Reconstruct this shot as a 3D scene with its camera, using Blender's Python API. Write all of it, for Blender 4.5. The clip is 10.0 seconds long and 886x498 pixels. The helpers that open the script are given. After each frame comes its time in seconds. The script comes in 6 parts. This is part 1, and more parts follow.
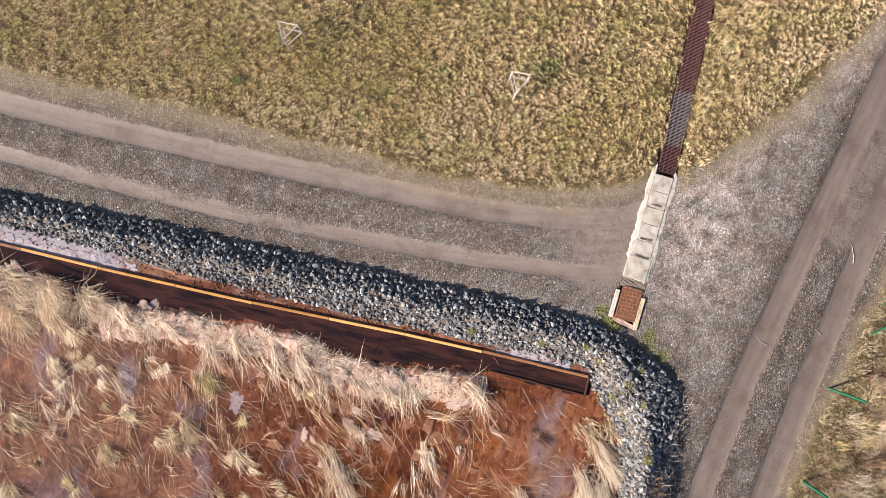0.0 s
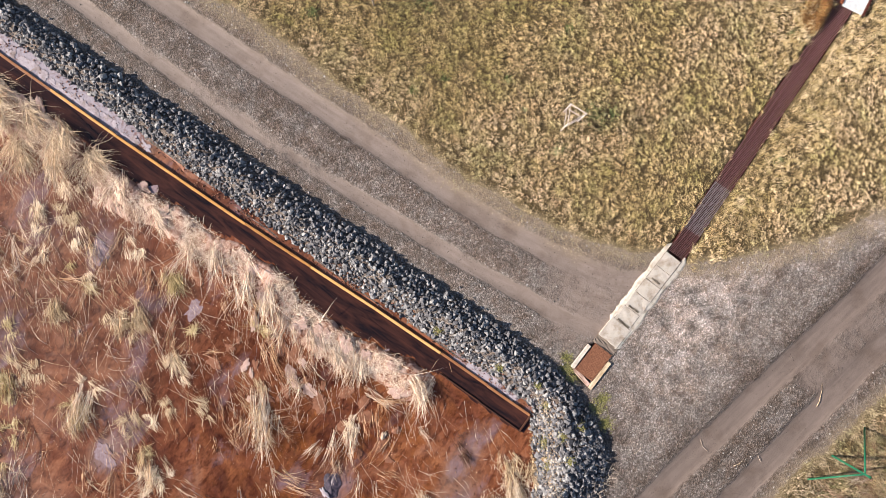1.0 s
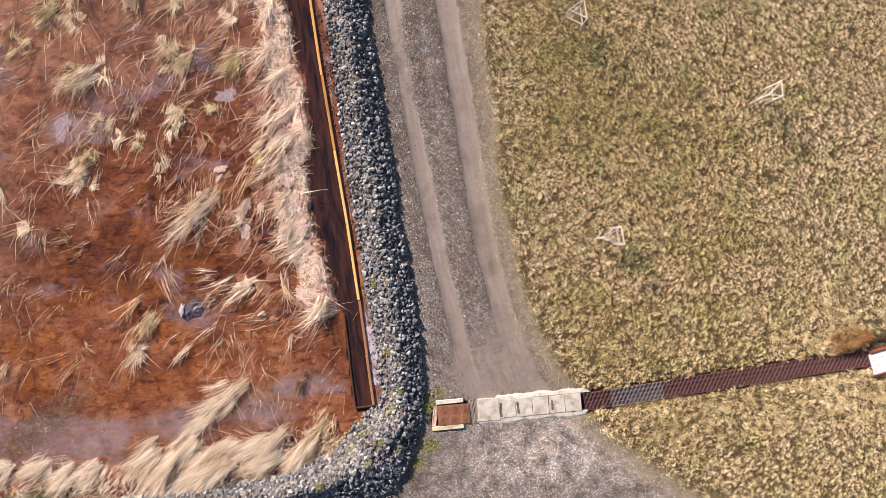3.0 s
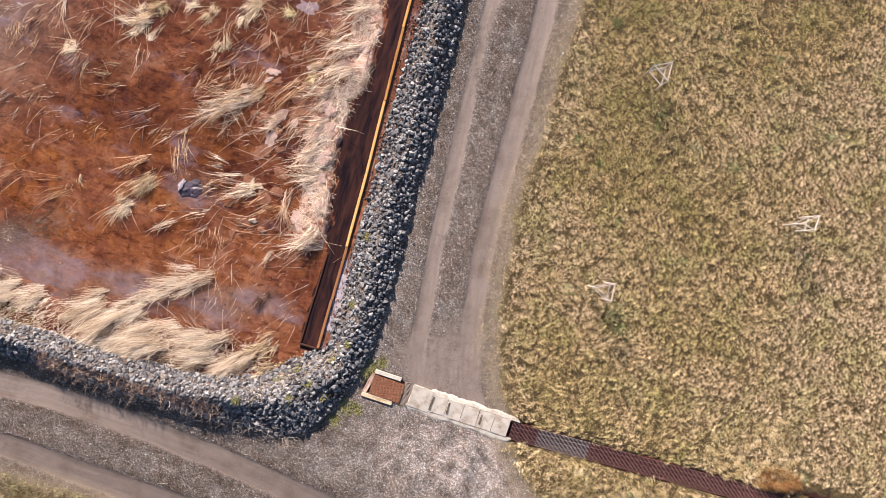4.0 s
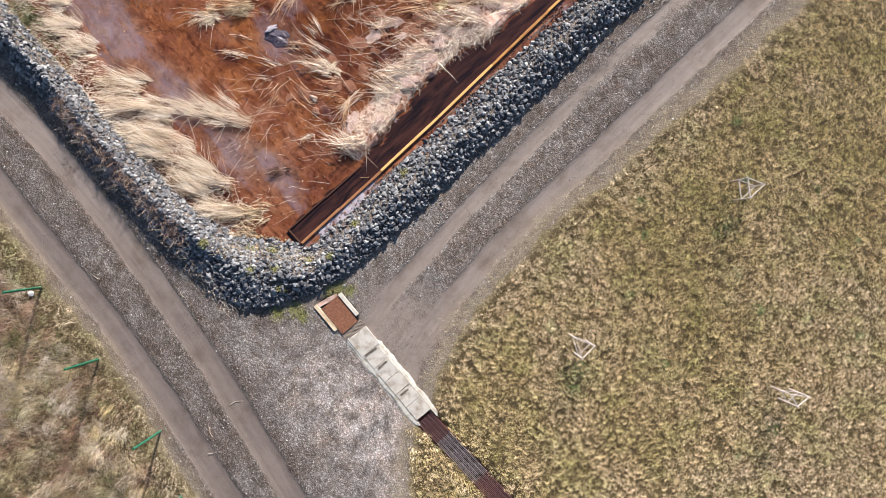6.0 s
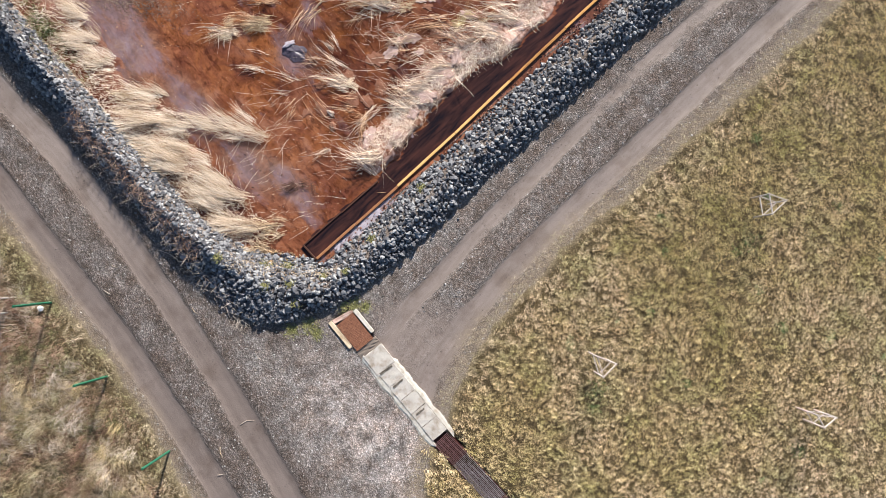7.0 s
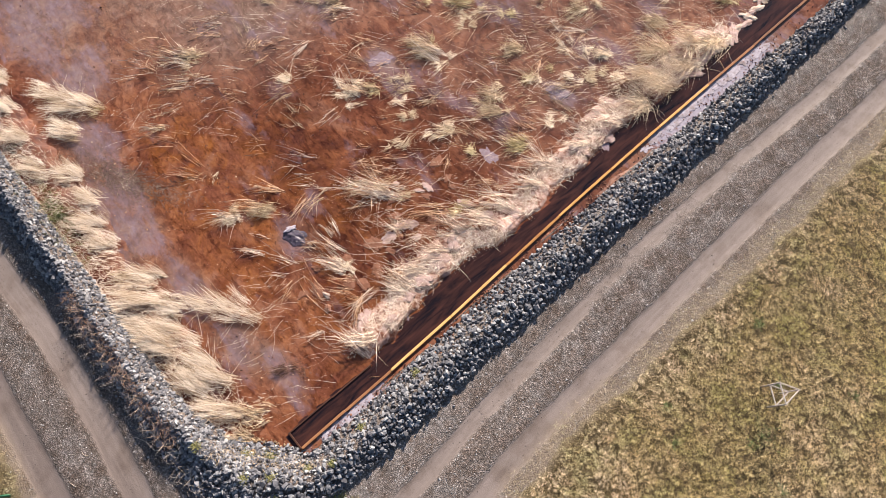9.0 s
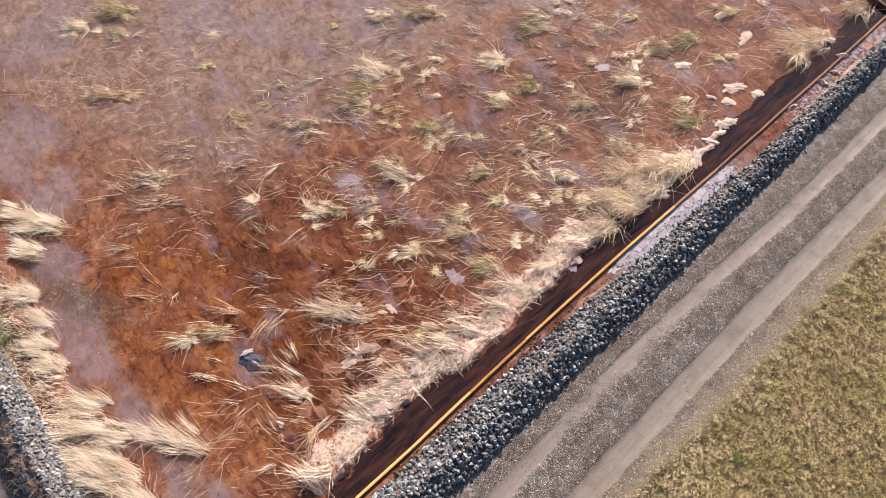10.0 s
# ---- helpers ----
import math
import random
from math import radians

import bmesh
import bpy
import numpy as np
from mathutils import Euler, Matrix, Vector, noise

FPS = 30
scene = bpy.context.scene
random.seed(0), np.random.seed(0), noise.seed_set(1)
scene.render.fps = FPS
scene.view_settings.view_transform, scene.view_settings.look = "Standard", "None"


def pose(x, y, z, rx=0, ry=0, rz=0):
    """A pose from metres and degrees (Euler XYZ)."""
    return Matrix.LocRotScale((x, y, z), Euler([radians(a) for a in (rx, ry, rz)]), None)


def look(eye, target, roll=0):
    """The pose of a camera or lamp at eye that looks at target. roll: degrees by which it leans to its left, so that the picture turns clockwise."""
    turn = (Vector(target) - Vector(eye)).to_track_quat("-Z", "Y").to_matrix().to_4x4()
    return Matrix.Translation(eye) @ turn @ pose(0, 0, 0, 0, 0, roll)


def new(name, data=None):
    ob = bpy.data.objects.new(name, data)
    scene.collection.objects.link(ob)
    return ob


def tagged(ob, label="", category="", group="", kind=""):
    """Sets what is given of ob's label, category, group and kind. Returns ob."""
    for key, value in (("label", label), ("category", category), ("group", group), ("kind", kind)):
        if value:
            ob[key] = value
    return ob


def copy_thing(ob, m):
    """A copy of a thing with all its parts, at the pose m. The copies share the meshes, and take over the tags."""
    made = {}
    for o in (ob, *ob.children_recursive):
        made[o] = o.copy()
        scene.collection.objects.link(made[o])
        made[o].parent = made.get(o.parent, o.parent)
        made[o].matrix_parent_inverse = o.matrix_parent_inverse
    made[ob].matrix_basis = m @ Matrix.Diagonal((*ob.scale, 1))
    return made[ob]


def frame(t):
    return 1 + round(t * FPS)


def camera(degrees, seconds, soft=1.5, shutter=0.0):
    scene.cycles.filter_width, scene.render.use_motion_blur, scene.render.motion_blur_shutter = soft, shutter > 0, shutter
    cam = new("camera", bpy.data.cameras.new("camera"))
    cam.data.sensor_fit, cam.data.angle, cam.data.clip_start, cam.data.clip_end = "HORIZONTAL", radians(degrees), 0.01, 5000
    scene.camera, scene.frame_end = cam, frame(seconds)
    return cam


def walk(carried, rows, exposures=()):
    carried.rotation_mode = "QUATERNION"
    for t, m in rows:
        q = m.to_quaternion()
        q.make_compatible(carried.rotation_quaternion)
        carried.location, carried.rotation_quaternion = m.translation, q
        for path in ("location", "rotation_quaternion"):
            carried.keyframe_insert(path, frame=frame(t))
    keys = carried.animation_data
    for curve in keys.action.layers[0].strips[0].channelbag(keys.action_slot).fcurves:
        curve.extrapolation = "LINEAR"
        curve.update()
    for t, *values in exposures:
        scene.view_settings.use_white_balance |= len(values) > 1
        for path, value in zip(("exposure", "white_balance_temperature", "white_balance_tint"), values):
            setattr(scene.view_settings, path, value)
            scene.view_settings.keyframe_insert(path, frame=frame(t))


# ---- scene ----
cam = camera(69.7, 10.0, soft=0.55)
EXPO = 1.17
walk(cam, [
    (0, pose(3.488, 6.294, 22.900, -0.389, 0.128, -76.004)),
    (0.5, pose(3.393, 6.216, 23.037, -0.231, 0.154, -65.857)),
    (1, pose(3.335, 6.153, 22.978, -0.284, 0.207, -54.521)),
    (1.5, pose(3.291, 6.104, 23.082, -0.282, 0.079, -42.476)),
    (2, pose(3.283, 6.022, 23.323, -0.300, -0.049, -30.504)),
    (2.5, pose(3.322, 5.774, 23.523, -0.029, -0.135, -19.014)),
    (2.7, pose(3.323, 5.674, 23.592, 0.009, -0.201, -14.372)),
    (3.8, pose(3.442, 4.959, 23.790, 0.208, -0.236, 11.645)),
    (4, pose(3.490, 4.852, 23.783, 0.194, -0.221, 16.456)),
    (4.5, pose(3.684, 4.582, 23.649, 0.159, -0.032, 28.360)),
    (5, pose(3.779, 4.375, 23.545, -0.040, -0.016, 40.305)),
    (5.5, pose(3.752, 4.107, 23.456, -0.307, -0.083, 47.818)),
    (7, pose(3.526, 3.030, 22.986, 2.321, -0.206, 48.495)),
    (7.5, pose(3.519, 2.662, 22.804, 5.064, -0.125, 48.685)),
    (8, pose(3.477, 2.348, 22.644, 9.506, -0.197, 48.741)),
    (8.5, pose(3.360, 2.723, 22.521, 13.547, 0.020, 48.875)),
    (9, pose(3.538, 3.495, 22.451, 18.249, 0.194, 49.074)),
    (9.5, pose(3.700, 4.432, 22.419, 22.939, 0.170, 49.115)),
    (10, pose(3.812, 5.063, 22.123, 27.748, 0.128, 49.171)),
], exposures=[(0.0, EXPO, 6500, 11), (2.5, EXPO, 6560, 14), (4.5, EXPO, 6440, 16), (5.5, EXPO, 6080, 10), (7.0, EXPO, 5980, 7), (8.5, EXPO + 0.04, 6380, 13), (10.0, EXPO + 0.1, 6400, 12)])

# ---- world, sun, exposure ----
world = bpy.data.worlds.new("sky")
scene.world = world
world.use_nodes = True
wnt = world.node_tree
sky = wnt.nodes.new("ShaderNodeTexSky")
sky.sky_type = "NISHITA"
sky.sun_disc = False
sky.sun_elevation = radians(25.5)
sky.sun_rotation = radians(325)
wnt.links.new(sky.outputs[0], wnt.nodes["Background"].inputs[0])
wnt.nodes["Background"].inputs[1].default_value = 0.062
sun = new("sun", bpy.data.lights.new("sun", "SUN"))
sun.data.energy = 5.0
sun.data.angle = radians(2.2)
sun.data.color = (1.0, 0.90, 0.77)
SUN_EL = radians(25.5)
sun.matrix_world = look((-0.57 * 60, 0.82 * 60, 60 * math.tan(SUN_EL)), (0, 0, 0))

WATER = -0.45  # level of the pond

# ---- small tools ----
rng = np.random.default_rng(7)


def vnoise(x, y, seed=0):
    xi, yi = np.floor(x).astype(np.int64), np.floor(y).astype(np.int64)
    fx, fy = x - xi, y - yi
    fx, fy = fx * fx * (3 - 2 * fx), fy * fy * (3 - 2 * fy)

    def h(a, b):
        n = (a * 374761393 + b * 668265263 + seed * 974711) & 0x7FFFFFFF
        n = ((n ^ (n >> 13)) * 1274126177) & 0x7FFFFFFF
        n = ((n ^ (n >> 16)) * 668265263) & 0x7FFFFFFF
        return (n & 0xFFFF) / 65535.0

    a, b, c, d = h(xi, yi), h(xi + 1, yi), h(xi, yi + 1), h(xi + 1, yi + 1)
    return (a * (1 - fx) + b * fx) * (1 - fy) + (c * (1 - fx) + d * fx) * fy


def fbm(x, y, seed=0, octaves=4):
    total, amp, norm = 0, 1.0, 0
    for o in range(octaves):
        total = total + amp * vnoise(x * 2**o + 17.3 * o, y * 2**o - 9.1 * o, seed + o)
        norm += amp
        amp *= 0.5
    return total / norm


def smooth(a, b, v):
    t = np.clip((v - a) / (b - a), 0, 1)
    return t * t * (3 - 2 * t)


def line_dist(x, y, pts):
    best = np.full(np.shape(x), 1e9)
    for (ax, ay), (bx, by) in zip(pts[:-1], pts[1:]):
        dx, dy = bx - ax, by - ay
        t = np.clip(((x - ax) * dx + (y - ay) * dy) / (dx * dx + dy * dy), 0, 1)
        best = np.minimum(best, np.hypot(x - ax - t * dx, y - ay - t * dy))
    return best


def inside(x, y, pts):
    hit = np.zeros(np.shape(x), bool)
    for (ax, ay), (bx, by) in zip(pts, pts[1:] + pts[:1]):
        if ay != by:
            hit ^= ((ay > y) != (by > y)) & (x < (bx - ax) * (y - ay) / (by - ay) + ax)
    return hit


def mesh_np(name, verts, tris, mats=(), flat=True):
    """A mesh from arrays of points and of triangles or quads."""
    me = bpy.data.meshes.new(name)
    verts, tris = np.asarray(verts, np.float32), np.asarray(tris, np.int32)
    k = tris.shape[1]
    me.vertices.add(len(verts))
    me.vertices.foreach_set("co", verts.ravel())
    me.loops.add(tris.size)
    me.loops.foreach_set("vertex_index", tris.ravel())
    me.polygons.add(len(tris))
    me.polygons.foreach_set("loop_start", np.arange(len(tris), dtype=np.int32) * k)
    me.polygons.foreach_set("use_smooth", np.full(len(tris), not flat))
    me.update(calc_edges=True)
    for m in mats:
        me.materials.append(m)
    return me


def give(me, name, values):
    at = me.attributes.new(name, "FLOAT", "POINT")
    at.data.foreach_set("value", np.asarray(values, np.float32))


def part(name, data, material, parent, label="", m=None):
    """Links a bmesh or mesh as one mesh object under a thing or a part."""
    if isinstance(data, bmesh.types.BMesh):
        me = bpy.data.meshes.new(name)
        data.to_mesh(me)
        data.free()
        data = me
    if material is not None and not data.materials:
        data.materials.append(material)
    ob = new(name, data)
    ob.parent = parent
    if m is not None:
        ob.matrix_basis = m
    return tagged(ob, label)


def thing(name, label, category, m=None, group="", kind=""):
    ob = new(name)
    ob.empty_display_size = 0.2
    if m is not None:
        ob.matrix_basis = m
    return tagged(ob, label, category, group, kind)


def box(sx, sy, sz, m=None, bevel=0.0, rough=0.0, cuts=0):
    """A box centred on the origin, bevelled, its corners a little uneven."""
    bm = bmesh.new()
    bmesh.ops.create_cube(bm, size=1)
    bmesh.ops.scale(bm, vec=(sx, sy, sz), verts=bm.verts)
    if cuts:
        bmesh.ops.subdivide_edges(bm, edges=[e for e in bm.edges], cuts=cuts, use_grid_fill=True)
    if bevel:
        sharp = [e for e in bm.edges if len(e.link_faces) == 2 and e.calc_face_angle() > 0.5]
        bmesh.ops.bevel(bm, geom=sharp, offset=bevel, segments=2, affect="EDGES", profile=0.6)
    if rough:
        for v in bm.verts:
            v.co += Vector([random.uniform(-rough, rough) for _ in range(3)])
    if m is not None:
        bm.transform(m)
    return bm


def rod(a, b, r0, r1=None, sides=8):
    """A tapered round bar from a to b."""
    a, b = Vector(a), Vector(b)
    bm = bmesh.new()
    bmesh.ops.create_cone(bm, cap_ends=True, segments=sides, radius1=r0, radius2=r0 if r1 is None else r1, depth=(b - a).length)
    turn = (b - a).to_track_quat("Z", "Y").to_matrix().to_4x4()
    bm.transform(Matrix.Translation((a + b) / 2) @ turn)
    for f in bm.faces:
        f.smooth = len(f.verts) == 4
    return bm


def strips(root, ang, length, width, leans, turn=None, floor=None):
    """Blades or stems: tapered strips of several bends, as points and triangles. leans: angle from upright, per bend."""
    k, n = leans.shape
    pos = root.copy()
    rows = []
    ang = ang.copy()
    for s in range(k + 1):
        side = np.stack([-np.sin(ang), np.cos(ang), np.zeros(n)], 1)
        if s < k:
            w = (width * (1 - 0.75 * (s / k) ** 1.5))[:, None] / 2
            rows += [pos - side * w, pos + side * w]
            step = (length / k)[:, None]
            pos = pos + step * np.stack([np.cos(ang) * np.sin(leans[s]), np.sin(ang) * np.sin(leans[s]), np.cos(leans[s])], 1)
            if floor is not None:
                pos[:, 2] = np.maximum(pos[:, 2], floor)
            if turn is not None:
                ang = ang + turn[s]
        else:
            rows.append(pos)
    per = 2 * k + 1
    verts = np.stack(rows, 1).reshape(-1, 3)
    tris = []
    for s in range(k - 1):
        a = 2 * s
        tris += [(a, a + 1, a + 3), (a, a + 3, a + 2)]
    tris.append((2 * k - 2, 2 * k - 1, 2 * k))
    idx = (np.arange(n)[:, None, None] * per + np.array(tris)[None]).reshape(-1, 3)
    return verts, idx


def joined(pieces):
    verts, tris, n = [], [], 0
    for v, t in pieces:
        verts.append(v)
        tris.append(t + n)
        n += len(v)
    return np.concatenate(verts), np.concatenate(tris)


def patch(name, label, category, x, y, r, mat, seed, lift=0.012, thick=0.012, bulge=0.0, stretch=1.0, spin=0.0, ragged=0.2):
    """A thin ragged sheet lying on the water, with a skirt for its thickness."""
    g = random.Random(seed)
    bm = bmesh.new()
    n = 64
    rings = []
    for share in (1.0, 0.7, 0.35):
        ring = []
        for k in range(n):
            a = 6.2832 * k / n
            u, w = math.cos(a), math.sin(a)
            torn = ragged * (0.3 * noise.noise((u * 1.3 + seed, w * 1.3, 1.0)) + 0.3 * noise.noise((u * 2.6 + seed, w * 2.6, 2.0)) + 0.16 * noise.noise((u * 6 + seed, w * 6, 3.0)) + 0.1 * noise.noise((u * 15 + seed, w * 15, 4.0)))
            rr = r * share * max(0.25, 0.8 + 0.3 * noise.noise((u * 1.1 + seed, w * 1.1, seed * 0.37)) + torn * share**2)
            z = 0.0 if share == 1.0 else bulge * (1.2 - share) * (0.7 + 0.8 * noise.noise((u * rr * 9, w * rr * 9, seed)))
            ring.append(bm.verts.new((rr * u * stretch, rr * w, z)))
        rings.append(ring)
    top = bm.verts.new((0, 0, bulge * 0.8))
    skirt = [bm.verts.new(v.co - Vector((0, 0, thick + lift))) for v in rings[0]]
    for k in range(n):
        q2 = (k + 1) % n
        bm.faces.new((skirt[k], skirt[q2], rings[0][q2], rings[0][k]))
        bm.faces.new((rings[0][k], rings[0][q2], rings[1][q2], rings[1][k]))
        bm.faces.new((rings[1][k], rings[1][q2], rings[2][q2], rings[2][k]))
        bm.faces.new((rings[2][k], rings[2][q2], top))
    me = bpy.data.meshes.new(name)
    bm.to_mesh(me)
    bm.free()
    me.materials.append(mat)
    ob = new(name, me)
    ob.matrix_basis = pose(x, y, WATER + lift, 0, 0, spin)
    return tagged(ob, label, category)


# ---- materials ----
class Nodes:
    """Short writing for node trees."""

    def __init__(self, name):
        self.m = bpy.data.materials.new(name)
        self.m.use_nodes = True
        self.t = self.m.node_tree
        self.b = self.t.nodes["Principled BSDF"]
        self.b.inputs["Specular IOR Level"].default_value = 0.3

    def n(self, kind, **values):
        node = self.t.nodes.new("ShaderNode" + kind)
        for key, v in values.items():
            self.put(node.inputs[key.replace("_", " ")], v)
        return node

    def put(self, socket, v):
        if isinstance(v, bpy.types.NodeSocket):
            self.t.links.new(v, socket)
        elif isinstance(v, (tuple, list)) and len(v) == 3 and len(socket.default_value) == 4:
            socket.default_value = (*v, 1)
        else:
            socket.default_value = v

    def where(self):
        return self.n("TexCoord").outputs["Object"]

    def attr(self, name):
        a = self.n("Attribute")
        a.attribute_name = name
        return a.outputs["Fac"]

    def noise(self, scale, detail=4, rough=0.55, vec=None, distort=0.0):
        return self.n("TexNoise", Vector=vec or self.where(), Scale=scale, Detail=detail, Roughness=rough, Distortion=distort).outputs["Fac"]

    def cells(self, scale, vec=None):
        return self.n("TexVoronoi", Vector=vec or self.where(), Scale=scale)

    def ramp(self, fac, *stops):
        r = self.n("ValToRGB", Fac=fac)
        e = r.color_ramp.elements
        while len(e) < len(stops):
            e.new(0.5)
        for el, (p, c) in zip(e, stops):
            el.position = p
            el.color = (*c, 1) if isinstance(c, tuple) else (c, c, c, 1)
        return r.outputs["Color"]

    def mix(self, fac, a, b, mode="MIX"):
        x = self.t.nodes.new("ShaderNodeMix")
        x.data_type, x.blend_type = "RGBA", mode
        self.put(x.inputs[0], fac)
        self.put(x.inputs[6], a)
        self.put(x.inputs[7], b)
        return x.outputs[2]

    def math(self, op, a, b=0.0, clamp=False):
        x = self.t.nodes.new("ShaderNodeMath")
        x.operation, x.use_clamp = op, clamp
        self.put(x.inputs[0], a)
        self.put(x.inputs[1], b)
        return x.outputs[0]

    def range(self, v, a, b, c=0.0, d=1.0):
        x = self.n("MapRange", Value=v)
        for i, q in zip((1, 2, 3, 4), (a, b, c, d)):
            self.put(x.inputs[i], q)
        return x.outputs[0]

    def bump(self, height, strength=0.5, distance=0.02):
        self.put(self.b.inputs["Normal"], self.n("Bump", Strength=strength, Distance=distance, Height=height).outputs[0])

    def done(self, colour, rough=0.85, metal=0.0):
        self.put(self.b.inputs["Base Color"], colour)
        self.put(self.b.inputs["Roughness"], rough)
        self.put(self.b.inputs["Metallic"], metal)
        return self.m


def m_ground():
    s = Nodes("gravel_and_soil")
    p = s.where()
    cell = s.cells(26, p)
    fine = s.cells(60, p)
    tone = s.n("SeparateColor", Color=cell.outputs["Color"]).outputs[0]
    tone2 = s.n("SeparateColor", Color=fine.outputs["Color"]).outputs[0]
    grit = s.mix(0.5, s.ramp(tone, (0.0, (0.048, 0.042, 0.038)), (0.72, (0.128, 0.11, 0.099)), (1.0, (0.44, 0.395, 0.375))),
                 s.ramp(tone2, (0.0, (0.048, 0.042, 0.038)), (0.8, (0.142, 0.122, 0.11)), (1.0, (0.50, 0.45, 0.43))))
    big = s.noise(0.9, 5, 0.6, p)
    grit = s.mix(s.range(big, 0.35, 0.7), grit, s.mix(1.0, grit, (0.78, 0.70, 0.64), "MULTIPLY"))
    grit = s.mix(s.range(s.noise(3.2, 7, 0.7, p, 0.4), 0.46, 0.66), grit, s.mix(1.0, grit, (0.74, 0.66, 0.60), "MULTIPLY"))
    grit = s.mix(1.0, grit, (1.15, 1.18, 1.22), "MULTIPLY")
    pale = s.math("MULTIPLY", s.attr("pale"), s.range(s.noise(1.5, 6, 0.68, p), 0.38, 0.6), True)
    grit = s.mix(pale, grit, s.mix(1.0, grit, (2.9, 2.85, 2.85), "MULTIPLY"))
    darkening = s.math("MULTIPLY", s.attr("darkening"), s.range(s.noise(2.2, 4, 0.6, p), 0.25, 0.6), True)
    grit = s.mix(darkening, grit, s.mix(1.0, grit, (0.62, 0.58, 0.56), "MULTIPLY"))
    clay = s.mix(s.noise(5, 6, 0.65, p), (0.176, 0.138, 0.122), (0.238, 0.192, 0.172))
    clay = s.mix(s.range(s.attr("darkening"), 0.55, 0.8, 0.0, 0.75), clay, s.mix(1.0, clay, (0.68, 0.66, 0.66), "MULTIPLY"))
    clay = s.mix(s.range(s.noise(23, 3, 0.6, p), 0.62, 0.72), clay, (0.13, 0.105, 0.085))
    flecks = s.math("MULTIPLY", s.range(s.noise(19, 4, 0.7, p), 0.57, 0.62), s.range(s.noise(1.1, 4, 0.7, p, 0.5), 0.50, 0.60), True)
    clay = s.mix(s.math("MULTIPLY", flecks, 0.8), clay, (0.075, 0.06, 0.05))
    xyz = s.n("SeparateXYZ", Vector=p)
    lane = s.n("CombineXYZ", X=s.math("MULTIPLY", s.attr("lane"), 4.5), Y=s.math("MULTIPLY", xyz.outputs[1], 0.35), Z=s.math("MULTIPLY", xyz.outputs[0], 0.35))
    tread = s.noise(1.6, 5, 0.65, lane.outputs[0], 0.3)
    clay = s.mix(s.range(tread, 0.42, 0.62), s.mix(1.0, clay, (0.92, 0.91, 0.90), "MULTIPLY"), s.mix(1.0, clay, (1.10, 1.10, 1.10), "MULTIPLY"))
    clay = s.mix(s.range(s.noise(0.7, 6, 0.65, p), 0.5, 0.68), clay, s.mix(1.0, clay, (0.74, 0.70, 0.66), "MULTIPLY"))
    grit = s.mix(s.math("MULTIPLY", s.range(tread, 0.5, 0.7), 0.35), grit, s.mix(1.0, grit, (0.55, 0.52, 0.5), "MULTIPLY"))
    brim = s.math("MULTIPLY", s.range(s.attr("brim"), 0.1, 0.7), s.range(s.noise(1.3, 5, 0.65, p), 0.35, 0.6), True)
    grit = s.mix(brim, grit, s.mix(1.0, grit, (0.76, 0.70, 0.66), "MULTIPLY"))
    edge = s.math("ADD", s.attr("rut"), s.math("MULTIPLY", s.math("SUBTRACT", s.noise(3.4, 8, 0.75, p), 0.5), 0.95))
    rut = s.range(edge, 0.24, 0.62)
    road = s.mix(rut, grit, clay)
    thatch = s.n("VectorMath")
    thatch.operation = "MULTIPLY"
    s.put(thatch.inputs[0], p)
    thatch.inputs[1].default_value = (1.0, 0.45, 1.0)
    # soil's dark end is near black to paint shade into crevices between tussocks
    soil = s.mix(s.range(s.noise(34, 5, 0.7, thatch.outputs[0], 1.5), 0.42, 0.70), (0.022, 0.015, 0.009), (0.28, 0.20, 0.098))
    soil = s.mix(s.range(s.attr("grass"), 0.75, 1.0, 0.7, 0.0), soil, s.mix(s.range(s.noise(30, 4, 0.7, p), 0.3, 0.7), (0.10, 0.075, 0.05), (0.36, 0.28, 0.19)))
    soil = s.mix(s.range(s.noise(2.6, 5, 0.65, p), 0.35, 0.7), s.mix(1.0, soil, (0.75, 0.75, 0.6), "MULTIPLY"), soil)
    turf = s.range(s.math("ADD", s.attr("grass"), s.math("MULTIPLY", s.math("SUBTRACT", s.noise(4, 6, 0.7, p), 0.5), 0.5)), 0.35, 0.62)
    hem = s.math("MULTIPLY", s.attr("hem"), s.range(s.noise(6, 6, 0.7, p), 0.3, 0.6, 0.3, 0.9), True)
    road = s.mix(hem, road, s.mix(s.range(s.noise(30, 4, 0.7, p), 0.3, 0.7), (0.09, 0.066, 0.046), (0.32, 0.245, 0.175)))
    col = s.mix(turf, road, soil)
    loose = s.math("SUBTRACT", 1.0, s.math("MULTIPLY", rut, 0.85))
    s.bump(s.math("MULTIPLY", s.math("ADD", cell.outputs["Distance"], s.noise(40, 3, 0.6, p)), loose), 0.75, 0.022)
    return s.done(col, s.range(rut, 0, 1, 0.92, 0.7))


